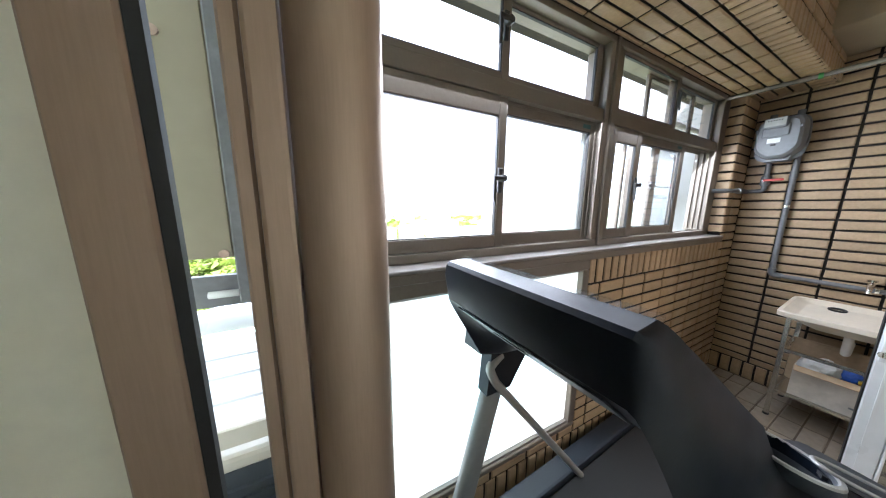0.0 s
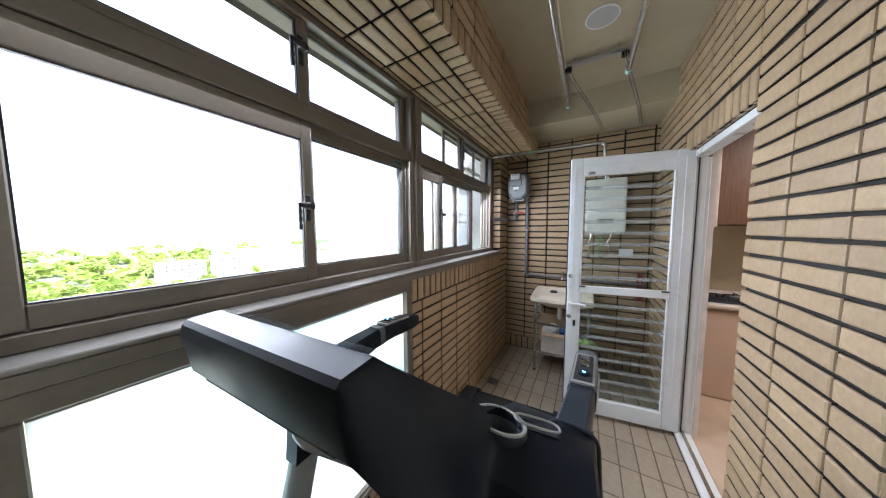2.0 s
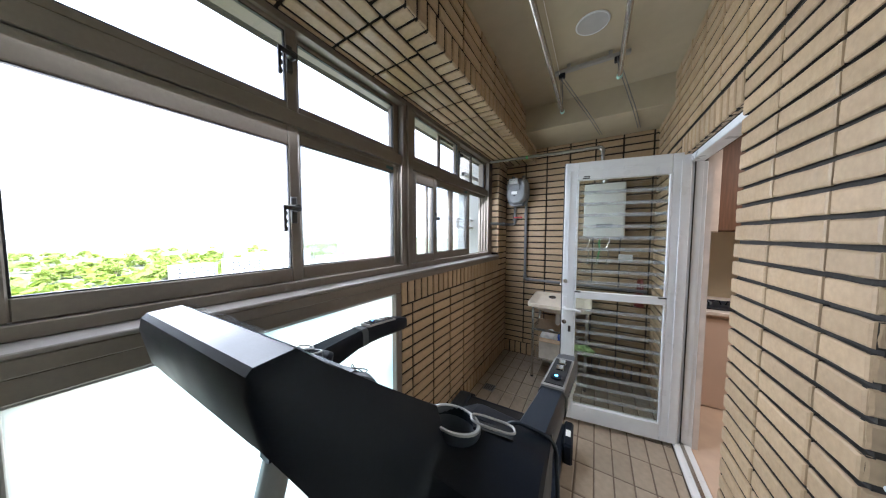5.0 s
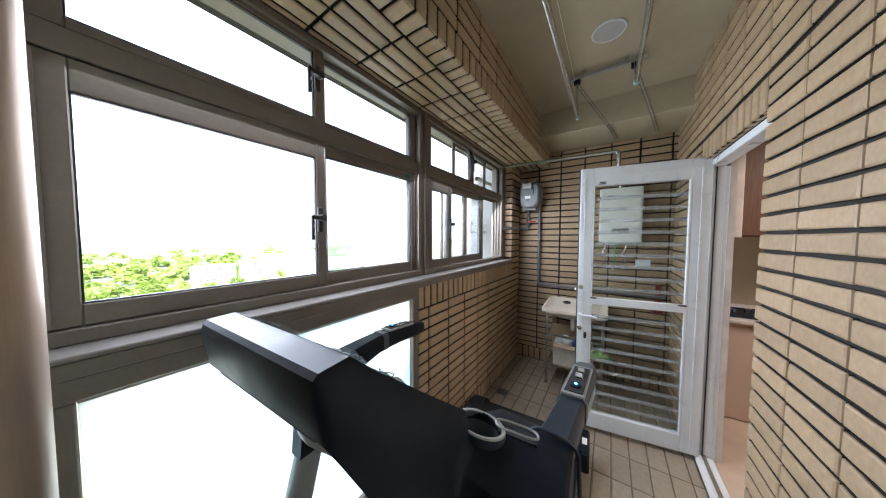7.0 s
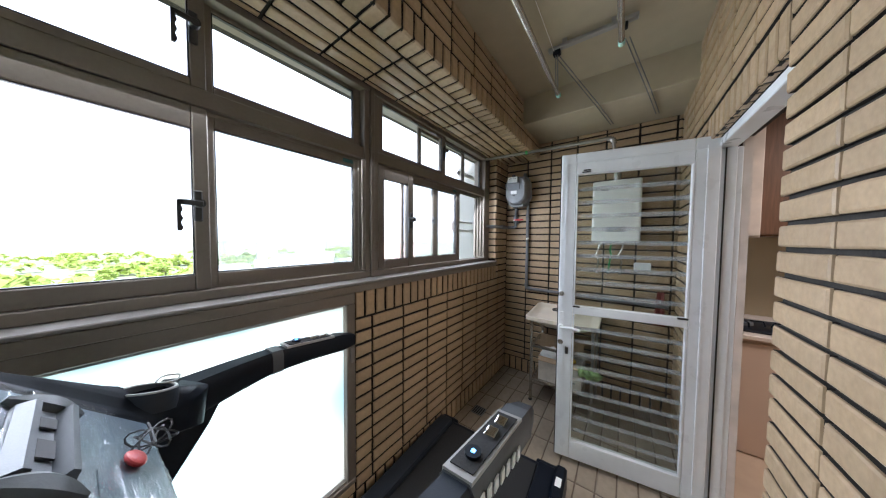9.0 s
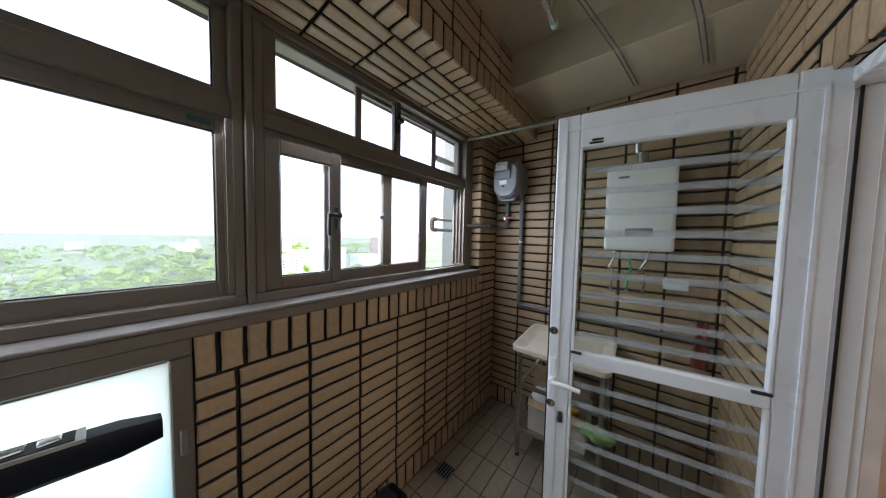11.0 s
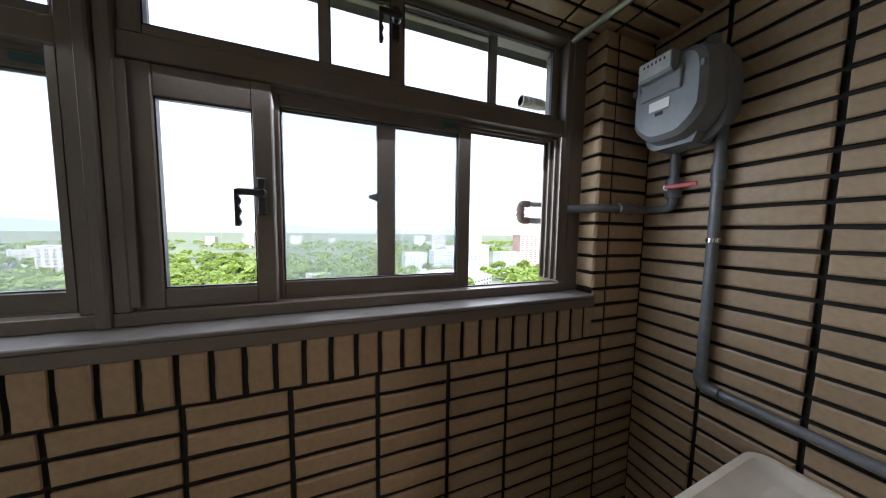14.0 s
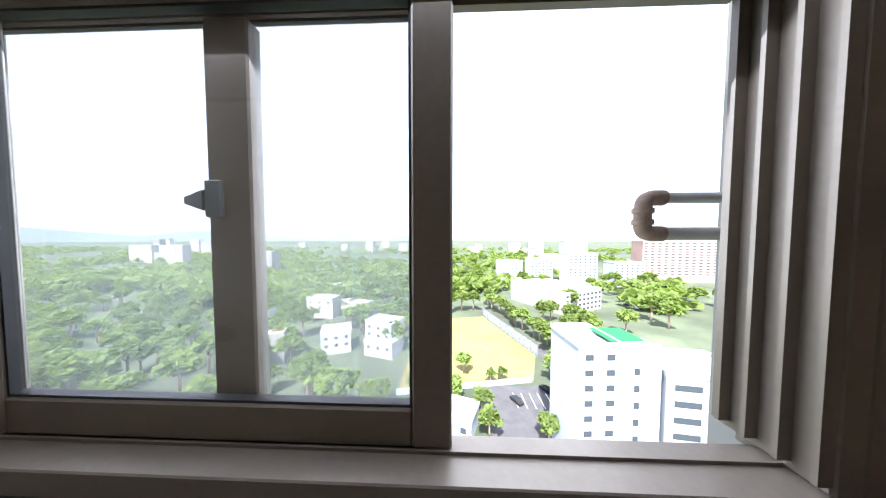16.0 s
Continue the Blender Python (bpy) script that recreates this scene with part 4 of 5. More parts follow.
part("diffuser", disc(bmesh.new(), (0, 0, 0), (0, 0, -1), 0.083, 0.006, 32), DIFFUSER, dl, "greyish unlit diffuser")

# ---- pipes and meter on the end wall ----
gm = thing("gas_meter", "grey gas meter with counter window on the end wall", "gas meter", place=(4.45, 1.70, 2.088))
gm.scale = (0.95, 0.86, 0.85)
b = bmesh.new()
rings = []
for x, w, z0, z1, in ((0.0, 0.135, -0.20, 0.15), (-0.06, 0.140, -0.215, 0.155), (-0.15, 0.140, -0.215, 0.150), (-0.205, 0.130, -0.205, 0.140), (-0.225, 0.112, -0.185, 0.118)):
    ring = []
    for k in range(24):
        a = 2 * math.pi * k / 24
        c, s_ = math.cos(a), math.sin(a)
        ww = w * (1.0 - 0.42 * max(0.0, -s_ - 0.35) / 0.65)
        ring.append((x, ww * math.copysign(abs(c) ** 0.38, c), (z0 + z1) / 2 + (z1 - z0) / 2 * math.copysign(abs(s_) ** 0.6, s_)))
    rings.append(ring)
body = part("body", loft(bmesh.new(), rings), METER, gm)
part("seam_flange", loft(bmesh.new(), [[(x, 0.147 * math.copysign(abs(math.cos(2 * math.pi * k / 24)) ** 0.45, math.cos(2 * math.pi * k / 24)), -0.03 + 0.192 * math.copysign(abs(math.sin(2 * math.pi * k / 24)) ** 0.45, math.sin(2 * math.pi * k / 24))) for k in range(24)] for x in (-0.095, -0.110)]), METER, gm)
ix = part("index_box", boxed(-0.262, -0.200, -0.045, 0.085, 0.05, 0.135, bevel=0.008, seg=2), METER, gm)
part("counter_window", boxed(-0.266, -0.2615, -0.040, 0.080, 0.062, 0.130, bevel=0.002), INDEX, ix, "pale counter window with digits")
b = bmesh.new()
for k in range(6):
    box(b, -0.2668, -0.2662, -0.020 + k * 0.015, -0.014 + k * 0.015, 0.104, 0.115)
part("digit_bar", b, GASKET, ix)
for y in (-0.118, -0.062, 0.098, 0.126):
    part("lug", boxed(-0.225, -0.185, y - 0.007, y + 0.007, 0.030, 0.058, bevel=0.003), METER, gm)
part("lower_lobe", loft(bmesh.new(), [[(x, y, z) for y, z in ((-0.085, -0.19), (0.085, -0.19), (0.070, -0.228), (-0.070, -0.228))] for x in (-0.045, -0.16)], smooth=False), METER, gm)
part("front_cover", boxed(-0.2345, -0.215, -0.06, 0.09, -0.02, 0.075, bevel=0.004), METER, gm)
part("label", boxed(-0.2275, -0.2225, -0.02, 0.055, -0.075, -0.035), PAPER, gm, "white sticker")
part("code_bar", boxed(-0.2285, -0.2276, 0.0, 0.03, -0.10, -0.085), GASKET, gm)
for v in (-0.075, 0.075):
    part("union", tube(bmesh.new(), [(-0.09, v, 0.13), (-0.09, v, 0.155), (-0.09, v, 0.156), (-0.09, v, 0.20)], [0.03, 0.03, 0.022, 0.022], 16), PIPEGREY, gm)


def clip(parent, p, axis):
    a = Vector(axis)
    part("pipe_clip", tube(bmesh.new(), [Vector(p) - a * 0.008, Vector(p) + a * 0.008], 0.021, 14), CHROME, parent)


gp = thing("gas_pipe", "dull grey gas pipe with red lever valve on the end wall", "pipe", place=(4.42, 1.615, 0))
part("pipe", tube(bmesh.new(), arc([(0, 0.0, 1.95), (0, 0.0, 0.985), (0, -1.2, 0.965)], 0.035), 0.0165, 14), PIPEGREY, gp)
part("elbow", tube(bmesh.new(), arc([(0, 0, 1.04), (0, 0, 0.985), (0, -0.055, 0.984)], 0.035), 0.022, 14), PIPEGREY, gp)
part("socket", tube(bmesh.new(), [(0, 0, 1.76), (0, 0, 1.82)], 0.021, 14), PIPEGREY, gp)
clip(gp, (0, 0, 1.545), (0, 0, 1))
clip(gp, (0, -0.45, 0.978), (0, 1, 0))
part("branch", tube(bmesh.new(), arc([(0, 0.135, 1.95), (0, 0.135, 1.672), (0, 0.33, 1.672)], 0.03), 0.0165, 14), PIPEGREY, gp)
vl = part("valve", tube(bmesh.new(), [(0, 0.135, 1.715), (0, 0.135, 1.73), (0, 0.135, 1.78), (0, 0.135, 1.795)], [0.024, 0.028, 0.028, 0.024], 14), PIPEGREY, gp)
part("valve_stem", disc(bmesh.new(), (-0.028, 0.135, 1.755), (-1, 0, 0), 0.010, 0.02, 12), CHROME, vl)
part("valve_lever", boxed(-0.052, -0.045, 0.035, 0.14, 1.747, 1.765, bevel=0.003), REDP, vl, "red valve lever")
pw = thing("wall_pipe", "grey pipe stub that leaves through the window corner", "pipe", place=(4.28, 1.86, 1.672))
part("pipe", tube(bmesh.new(), [(0.16, -0.012, 0.0), (0.02, -0.012, 0.0), (-0.02, -0.012, 0.0), (-0.12, 0.02, 0.0), (-0.20, 0.105, 0.0)], 0.018, 14), PIPEGREY, pw)
part("socket", tube(bmesh.new(), [(0.04, -0.012, 0.0), (-0.04, -0.01, 0.0)], 0.023, 14), PIPEGREY, pw)

vp = thing("vent_pipe", "bright metal flue pipe from the window head along the end wall", "pipe", place=(4.25, 0.835, 2.425))
A0, A1 = Vector((-0.20, 1.21, -0.036)), Vector((0.0, 0.0, 0.0))
part("pipe", tube(bmesh.new(), arc([tuple(A0), tuple(A1), (0.03, -0.01, -0.30)], 0.04), 0.0165, 16), CLEARPIPE, vp)
for f in (0.36, 0.74):
    p = A0.lerp(A1, f)
    d = (A1 - A0).normalized()
    part("collar", tube(bmesh.new(), [p - d * 0.02, p + d * 0.02], 0.0195, 16), CLEARPIPE, vp)
b = bmesh.new()
for k in range(6):
    a = k / 5 * math.pi / 2
    p = Vector((0.004, 0.04 - 0.042 * math.sin(a), -0.042 + 0.042 * math.cos(a)))
    d = Vector((0, -math.cos(a), -math.sin(a)))
    tube(b, [p - d * 0.004, p + d * 0.004], 0.024, 14)
part("ribbed_elbow", b, CLEARPIPE, vp)
p = A0.lerp(A1, 0.40)
part("clip", tube(bmesh.new(), [p, p + (A1 - A0).normalized() * 0.02], 0.021, 14), GREENP, vp)

wh = thing("water_heater", "white wall-hung gas water heater with hoses below", "water heater", place=(4.44, 0.80, 1.51))
body = part("casing", boxed(-0.14, 0, -0.175, 0.185, 0, 0.56, bevel=0.018, seg=2), HEATER, wh)
part("control_panel", boxed(-0.146, -0.140, -0.07, 0.07, 0.10, 0.145, bevel=0.003), PIPEGREY, body)
part("name_bar", boxed(-0.1425, -0.1402, 0.06, 0.12, 0.47, 0.485), PIPEGREY, body)
part("flue", tube(bmesh.new(), [(-0.08, -0.0, 0.56), (-0.08, -0.0, 0.63)], 0.03, 16), CLEARPIPE, wh)
for v, m, w in ((0.12, STAINLESS, 0.03), (0.03, GREENP, 0.0), (-0.06, STAINLESS, 0.035)):
    pts = [(-0.07, v, 0.0), (-0.07, v + 0.01, -0.06), (-0.06, v + w, -0.11), (-0.07, v + w * 1.6, -0.14), (-0.09, v + w * 0.6, -0.13), (-0.06, v + 0.01, -0.17), (-0.03, v + 0.02, -0.27)]
    part("hose", tube(bmesh.new(), arc(pts, 0.015, 3), 0.008, 8), m, wh)
    part("tap", tube(bmesh.new(), [(-0.005, v + 0.02, -0.28), (-0.05, v + 0.02, -0.28)], 0.013, 10), CHROME, wh)

wb = thing("wall_socket", "white wall socket box on the end wall", "socket", place=(4.44, 0.60, 1.30))
part("plate", boxed(-0.02, 0.0, -0.06, 0.06, -0.035, 0.035, bevel=0.004), WHITE, wb)
tp = thing("tap", "chrome wall tap over the sink", "tap", place=(4.44, 1.19, 1.02))
part("body", tube(bmesh.new(), [(0, 0, 0), (-0.06, 0, 0), (-0.09, 0, -0.005), (-0.13, 0, -0.03), (-0.135, 0, -0.05)], [0.014, 0.016, 0.014, 0.012, 0.012], 12), CHROME, tp)
part("wheel", disc(bmesh.new(), (-0.05, 0, 0.02), (0, 0, 1), 0.022, 0.014, 12), CHROME, tp)

# ---- utility sink and what stands under it ----
sk = thing("utility_sink", "cream plastic utility sink on a steel stand", "sink", place=(3.95, 0.88, 0))
b = bmesh.new()


def rrect(x0, x1, y0, y1, z, r, n=5):
    pts = []
    for cx, cy, a0 in ((x1 - r, y1 - r, 0), (x0 + r, y1 - r, 90), (x0 + r, y0 + r, 180), (x1 - r, y0 + r, 270)):
        for k in range(n + 1):
            a = radians(a0 + 90 * k / n)
            pts.append((cx + r * math.cos(a), cy + r * math.sin(a), z))
    return pts


L = [rrect(0.14, 0.42, 0.14, 0.46, 0.70, 0.05), rrect(0.06, 0.46, 0.055, 0.545, 0.752, 0.05), rrect(0.022, 0.48, 0.022, 0.578, 0.770, 0.05), rrect(0.001, 0.49, 0.001, 0.599, 0.778, 0.05), rrect(0.0, 0.49, 0.0, 0.60, 0.808, 0.05), rrect(0.004, 0.486, 0.004, 0.596, 0.812, 0.048), rrect(0.020, 0.470, 0.020, 0.580, 0.812, 0.042), rrect(0.025, 0.465, 0.025, 0.575, 0.808, 0.04), rrect(0.055, 0.452, 0.05, 0.55, 0.789, 0.05), rrect(0.08, 0.44, 0.075, 0.525, 0.782, 0.05)]


def back(x):
    """The back of the sink stands higher than its front."""
    return 0.035 * max(0, x - 0.15) / 0.34


L = [[(x, y, z + (back(x) if z > 0.75 else 0)) for x, y, z in ring] for ring in L]
basin = part("basin", loft(b, L), SINK, sk)
DRX, DRY = 0.40, 0.40
part("drain", tube(bmesh.new(), [(DRX + 0.034 * math.cos(a), DRY + 0.034 * math.sin(a), 0.786 + back(DRX + 0.034 * math.cos(a))) for a in [k * math.pi / 10 for k in range(21)]], 0.007, 8, cap=False), GASKET, basin, "black drain ring")
part("drain_plug", disc(bmesh.new(), (DRX, DRY, 0.780 + back(DRX)), (-0.1, 0, 1), 0.029, 0.006, 20), STAINLESS, basin)
for x in (0.04, 0.44):
    for y in (0.04, 0.54):
        lg = part("leg", boxed(x - 0.012, x + 0.012, y - 0.012, y + 0.012, 0.012, 0.772, bevel=0.002), STAINLESS, sk)
        part("rubber_foot", disc(bmesh.new(), (x, y, 0), (0, 0, 1), 0.016, 0.014, 12), GASKET, lg)
for z in (0.20, 0.52):
    part("shelf_rail", boxed(0.052, 0.428, 0.030, 0.05, z, z + 0.02), STAINLESS, sk)
    part("shelf_rail", boxed(0.052, 0.428, 0.53, 0.55, z, z + 0.02), STAINLESS, sk)
    part("shelf_rail", boxed(0.030, 0.05, 0.052, 0.528, z, z + 0.02), STAINLESS, sk)
part("trap", tube(bmesh.new(), arc([(0.23, 0.32, 0.70), (0.23, 0.32, 0.56), (0.30, 0.32, 0.55), (0.40, 0.32, 0.60)], 0.03), 0.02, 12), GREYPIPE, sk)
part("shelf", boxed(0.052, 0.43, 0.052, 0.528, 0.202, 0.212), STAINLESS, sk)
cb = thing("cardboard_box", "worn pale cardboard box with open flaps on the sink shelf", "box", place=(4.02, 1.0, 0.213))
b = bmesh.new()
for q in ((0, 0.006, 0, 0.36, 0, 0.22), (0.26, 0.266, 0, 0.36, 0, 0.22), (0.006, 0.26, 0, 0.006, 0, 0.22), (0.006, 0.26, 0.354, 0.36, 0, 0.22), (0.006, 0.26, 0.006, 0.354, 0, 0.006)):
    box(b, *q)
bx = part("carton", b, CARD, cb)
b = bmesh.new()
loft(b, [[(0, 0, 0.221), (0, 0.36, 0.221), (0, 0.36, 0.225), (0, 0, 0.225)], [(-0.05, 0.01, 0.20), (-0.05, 0.35, 0.20), (-0.05, 0.35, 0.204), (-0.05, 0.01, 0.204)]], smooth=False)
part("flap", b, CARDTAN, cb)
b = bmesh.new()
for k in range(3):
    box(b, -0.0012, -0.0002, 0.05 + 0.03 * k, 0.07 + 0.03 * k, 0.05, 0.062)
part("print_bar", b, PIPEGREY, bx)
pk = thing("plastic_bag", "crumpled white plastic bag in the cardboard box", "bag", place=(4.10, 1.27, 0.22))
b = bmesh.new()
bmesh.ops.create_icosphere(b, subdivisions=3, radius=0.085, matrix=Matrix.Translation((0, 0, 0.20)) @ Matrix.Diagonal((0.9, 1, 1.1, 1)))
for v in b.verts:
    v.co += v.normal * 0.03 * noise.noise(v.co * 22) if v.co.length else Vector()
part("bag", b, PAPER, pk)
pk = thing("blue_packet", "crumpled blue packet in the cardboard box", "packet", place=(4.13, 1.16, 0.22))
b = bmesh.new()
bmesh.ops.create_icosphere(b, subdivisions=3, radius=0.05, matrix=Matrix.Translation((0, 0, 0.215)) @ Matrix.Diagonal((0.7, 1.2, 0.8, 1)))
for v in b.verts:
    v.co += Vector((1, 1, 1)) * 0.014 * noise.noise(v.co * 40)
part("packet", b, BLUEP, pk)
tb = thing("small_tub", "red plastic tub with yellow lid in the box", "tub", place=(4.10, 1.09, 0.22))
tub = part("tub", tube(bmesh.new(), [(0, 0, 0.0), (0, 0, 0.20)], [0.03, 0.035], 18), REDP, tb)
part("lid", tube(bmesh.new(), [(0, 0, 0.20), (0, 0, 0.215)], 0.037, 18), YELLOWP, tub, "yellow lid")
ch = thing("carton_sheet", "folded brown cardboard leaning behind the box", "cardboard", place=(4.30, 1.02, 0.213))
part("sheet", boxed(0, 0.012, 0, 0.40, 0, 0.34), CARDTAN, ch)
cl = thing("cleaning_cloth", "bunched green and white cloth on the sink's lower rail", "cloth", place=(3.985, 0.935, 0.41))
b = bmesh.new()
bmesh.ops.create_icosphere(b, subdivisions=4, radius=0.07, matrix=Matrix.Diagonal((0.55, 1.25, 0.75, 1)))
for v in b.verts:
    v.co += v.normal * 0.022 * noise.noise(v.co * 30) + Vector((0, 0, 0.012 * noise.noise(v.co * 14)))
part("cloth", b, GREENCLOTH, cl)
rc = thing("hanging_cloth", "dull red cleaning cloth hanging on the brick wall", "cloth", place=(4.435, 0.46, 0.80))
rings = []
for k in range(11):
    f = k / 10
    rings.append([(-0.012 - 0.012 * math.sin(3.1 * f + c) * (1 - f), 0.012 * math.cos(2 * c) + (0.042 - 0.022 * f) * math.cos(c), 0.29 * f) for c in [j * 2 * math.pi / 12 for j in range(12)]])
part("cloth", loft(bmesh.new(), [[(-0.012 + (x + 0.012) * 0.8 + 0.006 * math.sin(y * 160), y, z) for x, y, z in ring] for ring in rings]), REDDULL, rc)
part("hook", tube(bmesh.new(), [(0.005, 0.012, 0.295), (-0.02, 0.012, 0.288), (-0.024, 0.012, 0.30)], 0.004, 8), CHROME, rc)
dn = thing("floor_drain", "square metal floor drain grate in the tiles", "drain", place=(3.55, 1.74, 0.001))
part("frame", boxed(-0.055, 0.055, -0.055, 0.055, 0, 0.003, bevel=0.001), PIPEGREY, dn)
for k in range(5):
    part("slat", boxed(-0.045, 0.045, -0.042 + k * 0.019, -0.034 + k * 0.019, 0.0031, 0.0055), BLACK, dn)

# ---- air conditioner platform beyond the sliding door ----
ac = thing("air_conditioner", "cream outdoor air conditioner with dark fan grille", "air conditioner", place=(0.2, 1.62, 0))
part("casing", boxed(0, 0.9, 0.2, 0.52, 0.03, 0.84, bevel=0.015, seg=2), ACCREAM, ac)
part("grille_back", boxed(0.06, 0.84, 0.196, 0.199, 0.08, 0.80), DARKVENT, ac)
for k in range(19):
    part("slat", boxed(0.06, 0.84, 0.186, 0.195, 0.09 + k * 0.036, 0.098 + k * 0.036), DARKVENT, ac)
for k in range(2):
    part("foot", boxed(0.12 + 0.55 * k, 0.22 + 0.55 * k, 0.18, 0.55, -0.06, 0.03), DARKVENT, ac)
ap = tagged(new("ac_platform"), "cream sheet steel and white slats round the air conditioner", kind="structure")
part("plate", boxed(0.768, 0.880, 1.80, 1.83, 1.398, 2.7, bevel=0.004), PLATE_SHADE, ap)
part("edge", boxed(0.881, 0.918, 1.79, 1.85, 1.285, 2.7, bevel=0.004), PIPEGREY, ap)
part("dark_edge", boxed(0.66, 0.767, 1.79, 1.85, 1.43, 2.7), DARKVENT, ap)
part("bracket", boxed(0.66, 0.767, 1.80, 1.83, 1.400, 1.429), ACCREAM, ap)
for x, z in ((0.862, 1.408), (0.80, 1.86)):
    part("bolt", disc(bmesh.new(), (x, 1.80, z), (0, -1, 0), 0.010, 0.005, 12), RUST, ap)
part("slotted_rail", boxed(0.3, 1.06, 1.825, 1.845, 1.272, 1.350), PIPEGREY, ap)
for k in range(5):
    tube_pts = [(0.545 + 0.135 * k, 1.822, 1.304), (0.605 + 0.135 * k, 1.822, 1.304)]
    part("slot", tube(bmesh.new(), tube_pts, 0.009, 10), PAPER, ap)
part("pipe", tube(bmesh.new(), [(0.25, 2.11, 1.131), (1.06, 2.11, 1.131)], 0.042, 16), WHITE, ap)
steps = [(1.82, 0.945), (1.88, 0.971), (1.94, 1.015), (2.00, 1.047), (2.06, 1.093)]
for (y0, z0), (y1, z1) in zip(steps, steps[1:]):      # sloping slats that lie to the sky
    b = loft(bmesh.new(), [[(x, y0 + 0.004, z0), (x, y1 - 0.004, z1 - 0.004), (x, y1 - 0.004, z1 - 0.012), (x, y0 + 0.004, z0 - 0.012)] for x in (0.25, 1.06)], smooth=False)
    part("slat", b, WHITE, ap)
part("ledge", boxed(0.25, 1.06, 1.80, 1.85, 0.885, 0.945, bevel=0.004), ACCREAM, ap)
part("base", boxed(0.2, 1.06, 1.65, 2.6, -0.2, -0.061), FACADE2, ap)
op = thing("outdoor_pipe", "weathered outdoor pipe loop with rusty elbows", "pipe", place=(4.20, 2.42, 1.70))
part("pipe", tube(bmesh.new(), [(0.04, 0.05, 0.055), (0.47, 0.05, 0.055)], 0.017, 12), GREYPIPE, op)
part("pipe", tube(bmesh.new(), [(0.04, 0.05, -0.055), (0.47, 0.05, -0.055)], 0.021, 12), GREYPIPE, op)
part("elbow", tube(bmesh.new(), arc([(0.06, 0.05, 0.055), (0.0, 0.05, 0.055), (0.0, 0.05, -0.055), (0.06, 0.05, -0.055)], 0.03), 0.024, 14), RUST, op)
for z in (-0.02, 0.015):
    part("collar", tube(bmesh.new(), [(0, 0.05, z - 0.008), (0, 0.05, z + 0.008)], 0.029, 14), RUST, op)
structure("outer_wall", boxed(4.66, 4.86, 2.2, 2.7, -48, 4), FACADE2, "outer wall fin beside the balcony")
fh = thing("flue_outlet", "ribbed flue outlet outside the window", "flue", place=(4.05, 2.30, 2.30))
b = bmesh.new()
for k in range(9):
    tube(b, [(0.10 * 0 + k * 0.016, 0, 0), (k * 0.016 + 0.010, 0, 0)], 0.03, 14)
tube(b, [(0, 0, 0), (0.62, 0, 0)], 0.024, 14)
part("tube", b, GREYPIPE, fh)

# ---- the town outside ----
G = -48.0
structure("ground", boxed(-4800, 4800, -200, 4800, G - 1, G), CITY, "hazy city ground that reaches the horizon")
field = bmesh.new()
field.faces.new([field.verts.new((x, y, G + 0.05)) for x, y in ((-14, 78), (31.9, 87), (38.9, 106), (23, 158), (-14, 150))])
structure("playing_field", field, GRASS, "pale dry playing field")
structure("car_park", boxed(14, 38, 60, 84, G, G + 0.05), ASPHALT, "grey asphalt car park")
street = bmesh.new()
street.faces.new([street.verts.new((x, y, G + 0.06)) for x, y in ((41.5, 92), (47.5, 92), (47, 106), (26, 178), (20, 178), (41, 106))])
structure("road", street, ASPHALT, "grey street beside the field")


def house(name, label, x, y, w, d, h, wall, roof, rows, cols, turn=0, win=(1.5, 1.5), group=""):
    hs = thing(name, label, "building", group, place=(x, y, G), turn=turn)
    bd = part("wall", boxed(0, w, 0, d, 0, h), wall, hs)
    b = bmesh.new()
    box(b, -0.2, w + 0.2, -0.2, 0.2, h, h + 1.0)
    box(b, -0.2, w + 0.2, d - 0.2, d + 0.2, h, h + 1.0)
    box(b, -0.2, 0.2, 0.2, d - 0.2, h, h + 1.0)
    box(b, w - 0.2, w + 0.2, 0.2, d - 0.2, h, h + 1.0)
    part("parapet", b, wall, hs)
    part("roof", boxed(0.2, w - 0.2, 0.2, d - 0.2, h, h + 0.1), roof, hs)
    me = None
    for r in range(rows):
        for c in range(cols):
            cx, cz = (c + 0.5) * w / cols, h - (r + 0.5) * 3.2 - 0.4
            if cz < 1:
                continue
            if me is None:
                ob = part("window", boxed(-win[0] / 2, win[0] / 2, -0.06, 0.12, -win[1] / 2, win[1] / 2), DARKWIN, hs)
                me = ob.data
            else:
                ob = new("window", me)
                ob.parent = hs
            ob.location = (cx, 0, cz)
    return hs


a = house("office_block", "white nine-storey block with dark windows and a green flat roof", 29.3, 52, 9.0, 12, 27.4, FACADE, FACADE, 8, 2, 4, (1.7, 1.2))
part("stair_tower", boxed(8.9, 15.0, -2.5, 9, 0, 28.2), FACADE, a)
part("tower_roof", boxed(7.4, 14.8, 1.0, 8.8, 28.2, 28.3), ROOFGREEN, a)
part("roof_rail", boxed(8.9, 15.0, -2.5, -2.3, 28.2, 29.1), FACADE, a)
part("roof_box", boxed(2.5, 5.0, 3, 6, 27.4, 29.2), FACADE, a)
part("roof_box", boxed(17.0, 20.0, 6, 8, 23.0, 26.0), FACADE, a)
for k in range(7):
    ob = part("window", boxed(9.6, 10.7, -2.56, -2.3, 24.4 - k * 3.4 - 1.3, 24.4 - k * 3.4), DARKWIN, a)
house("office_block", "white block wing with ribbon windows and a pale teal roof", 45.0, 50, 15, 12, 23.0, FACADE, ROOFTEAL, 7, 2, -8, (4.6, 1.2))
house("school_building", "long pale concrete school block", 75.6, 161, 38, 50, 14, FACADE2, FACADE, 4, 9, 29, (2.2, 1.4))
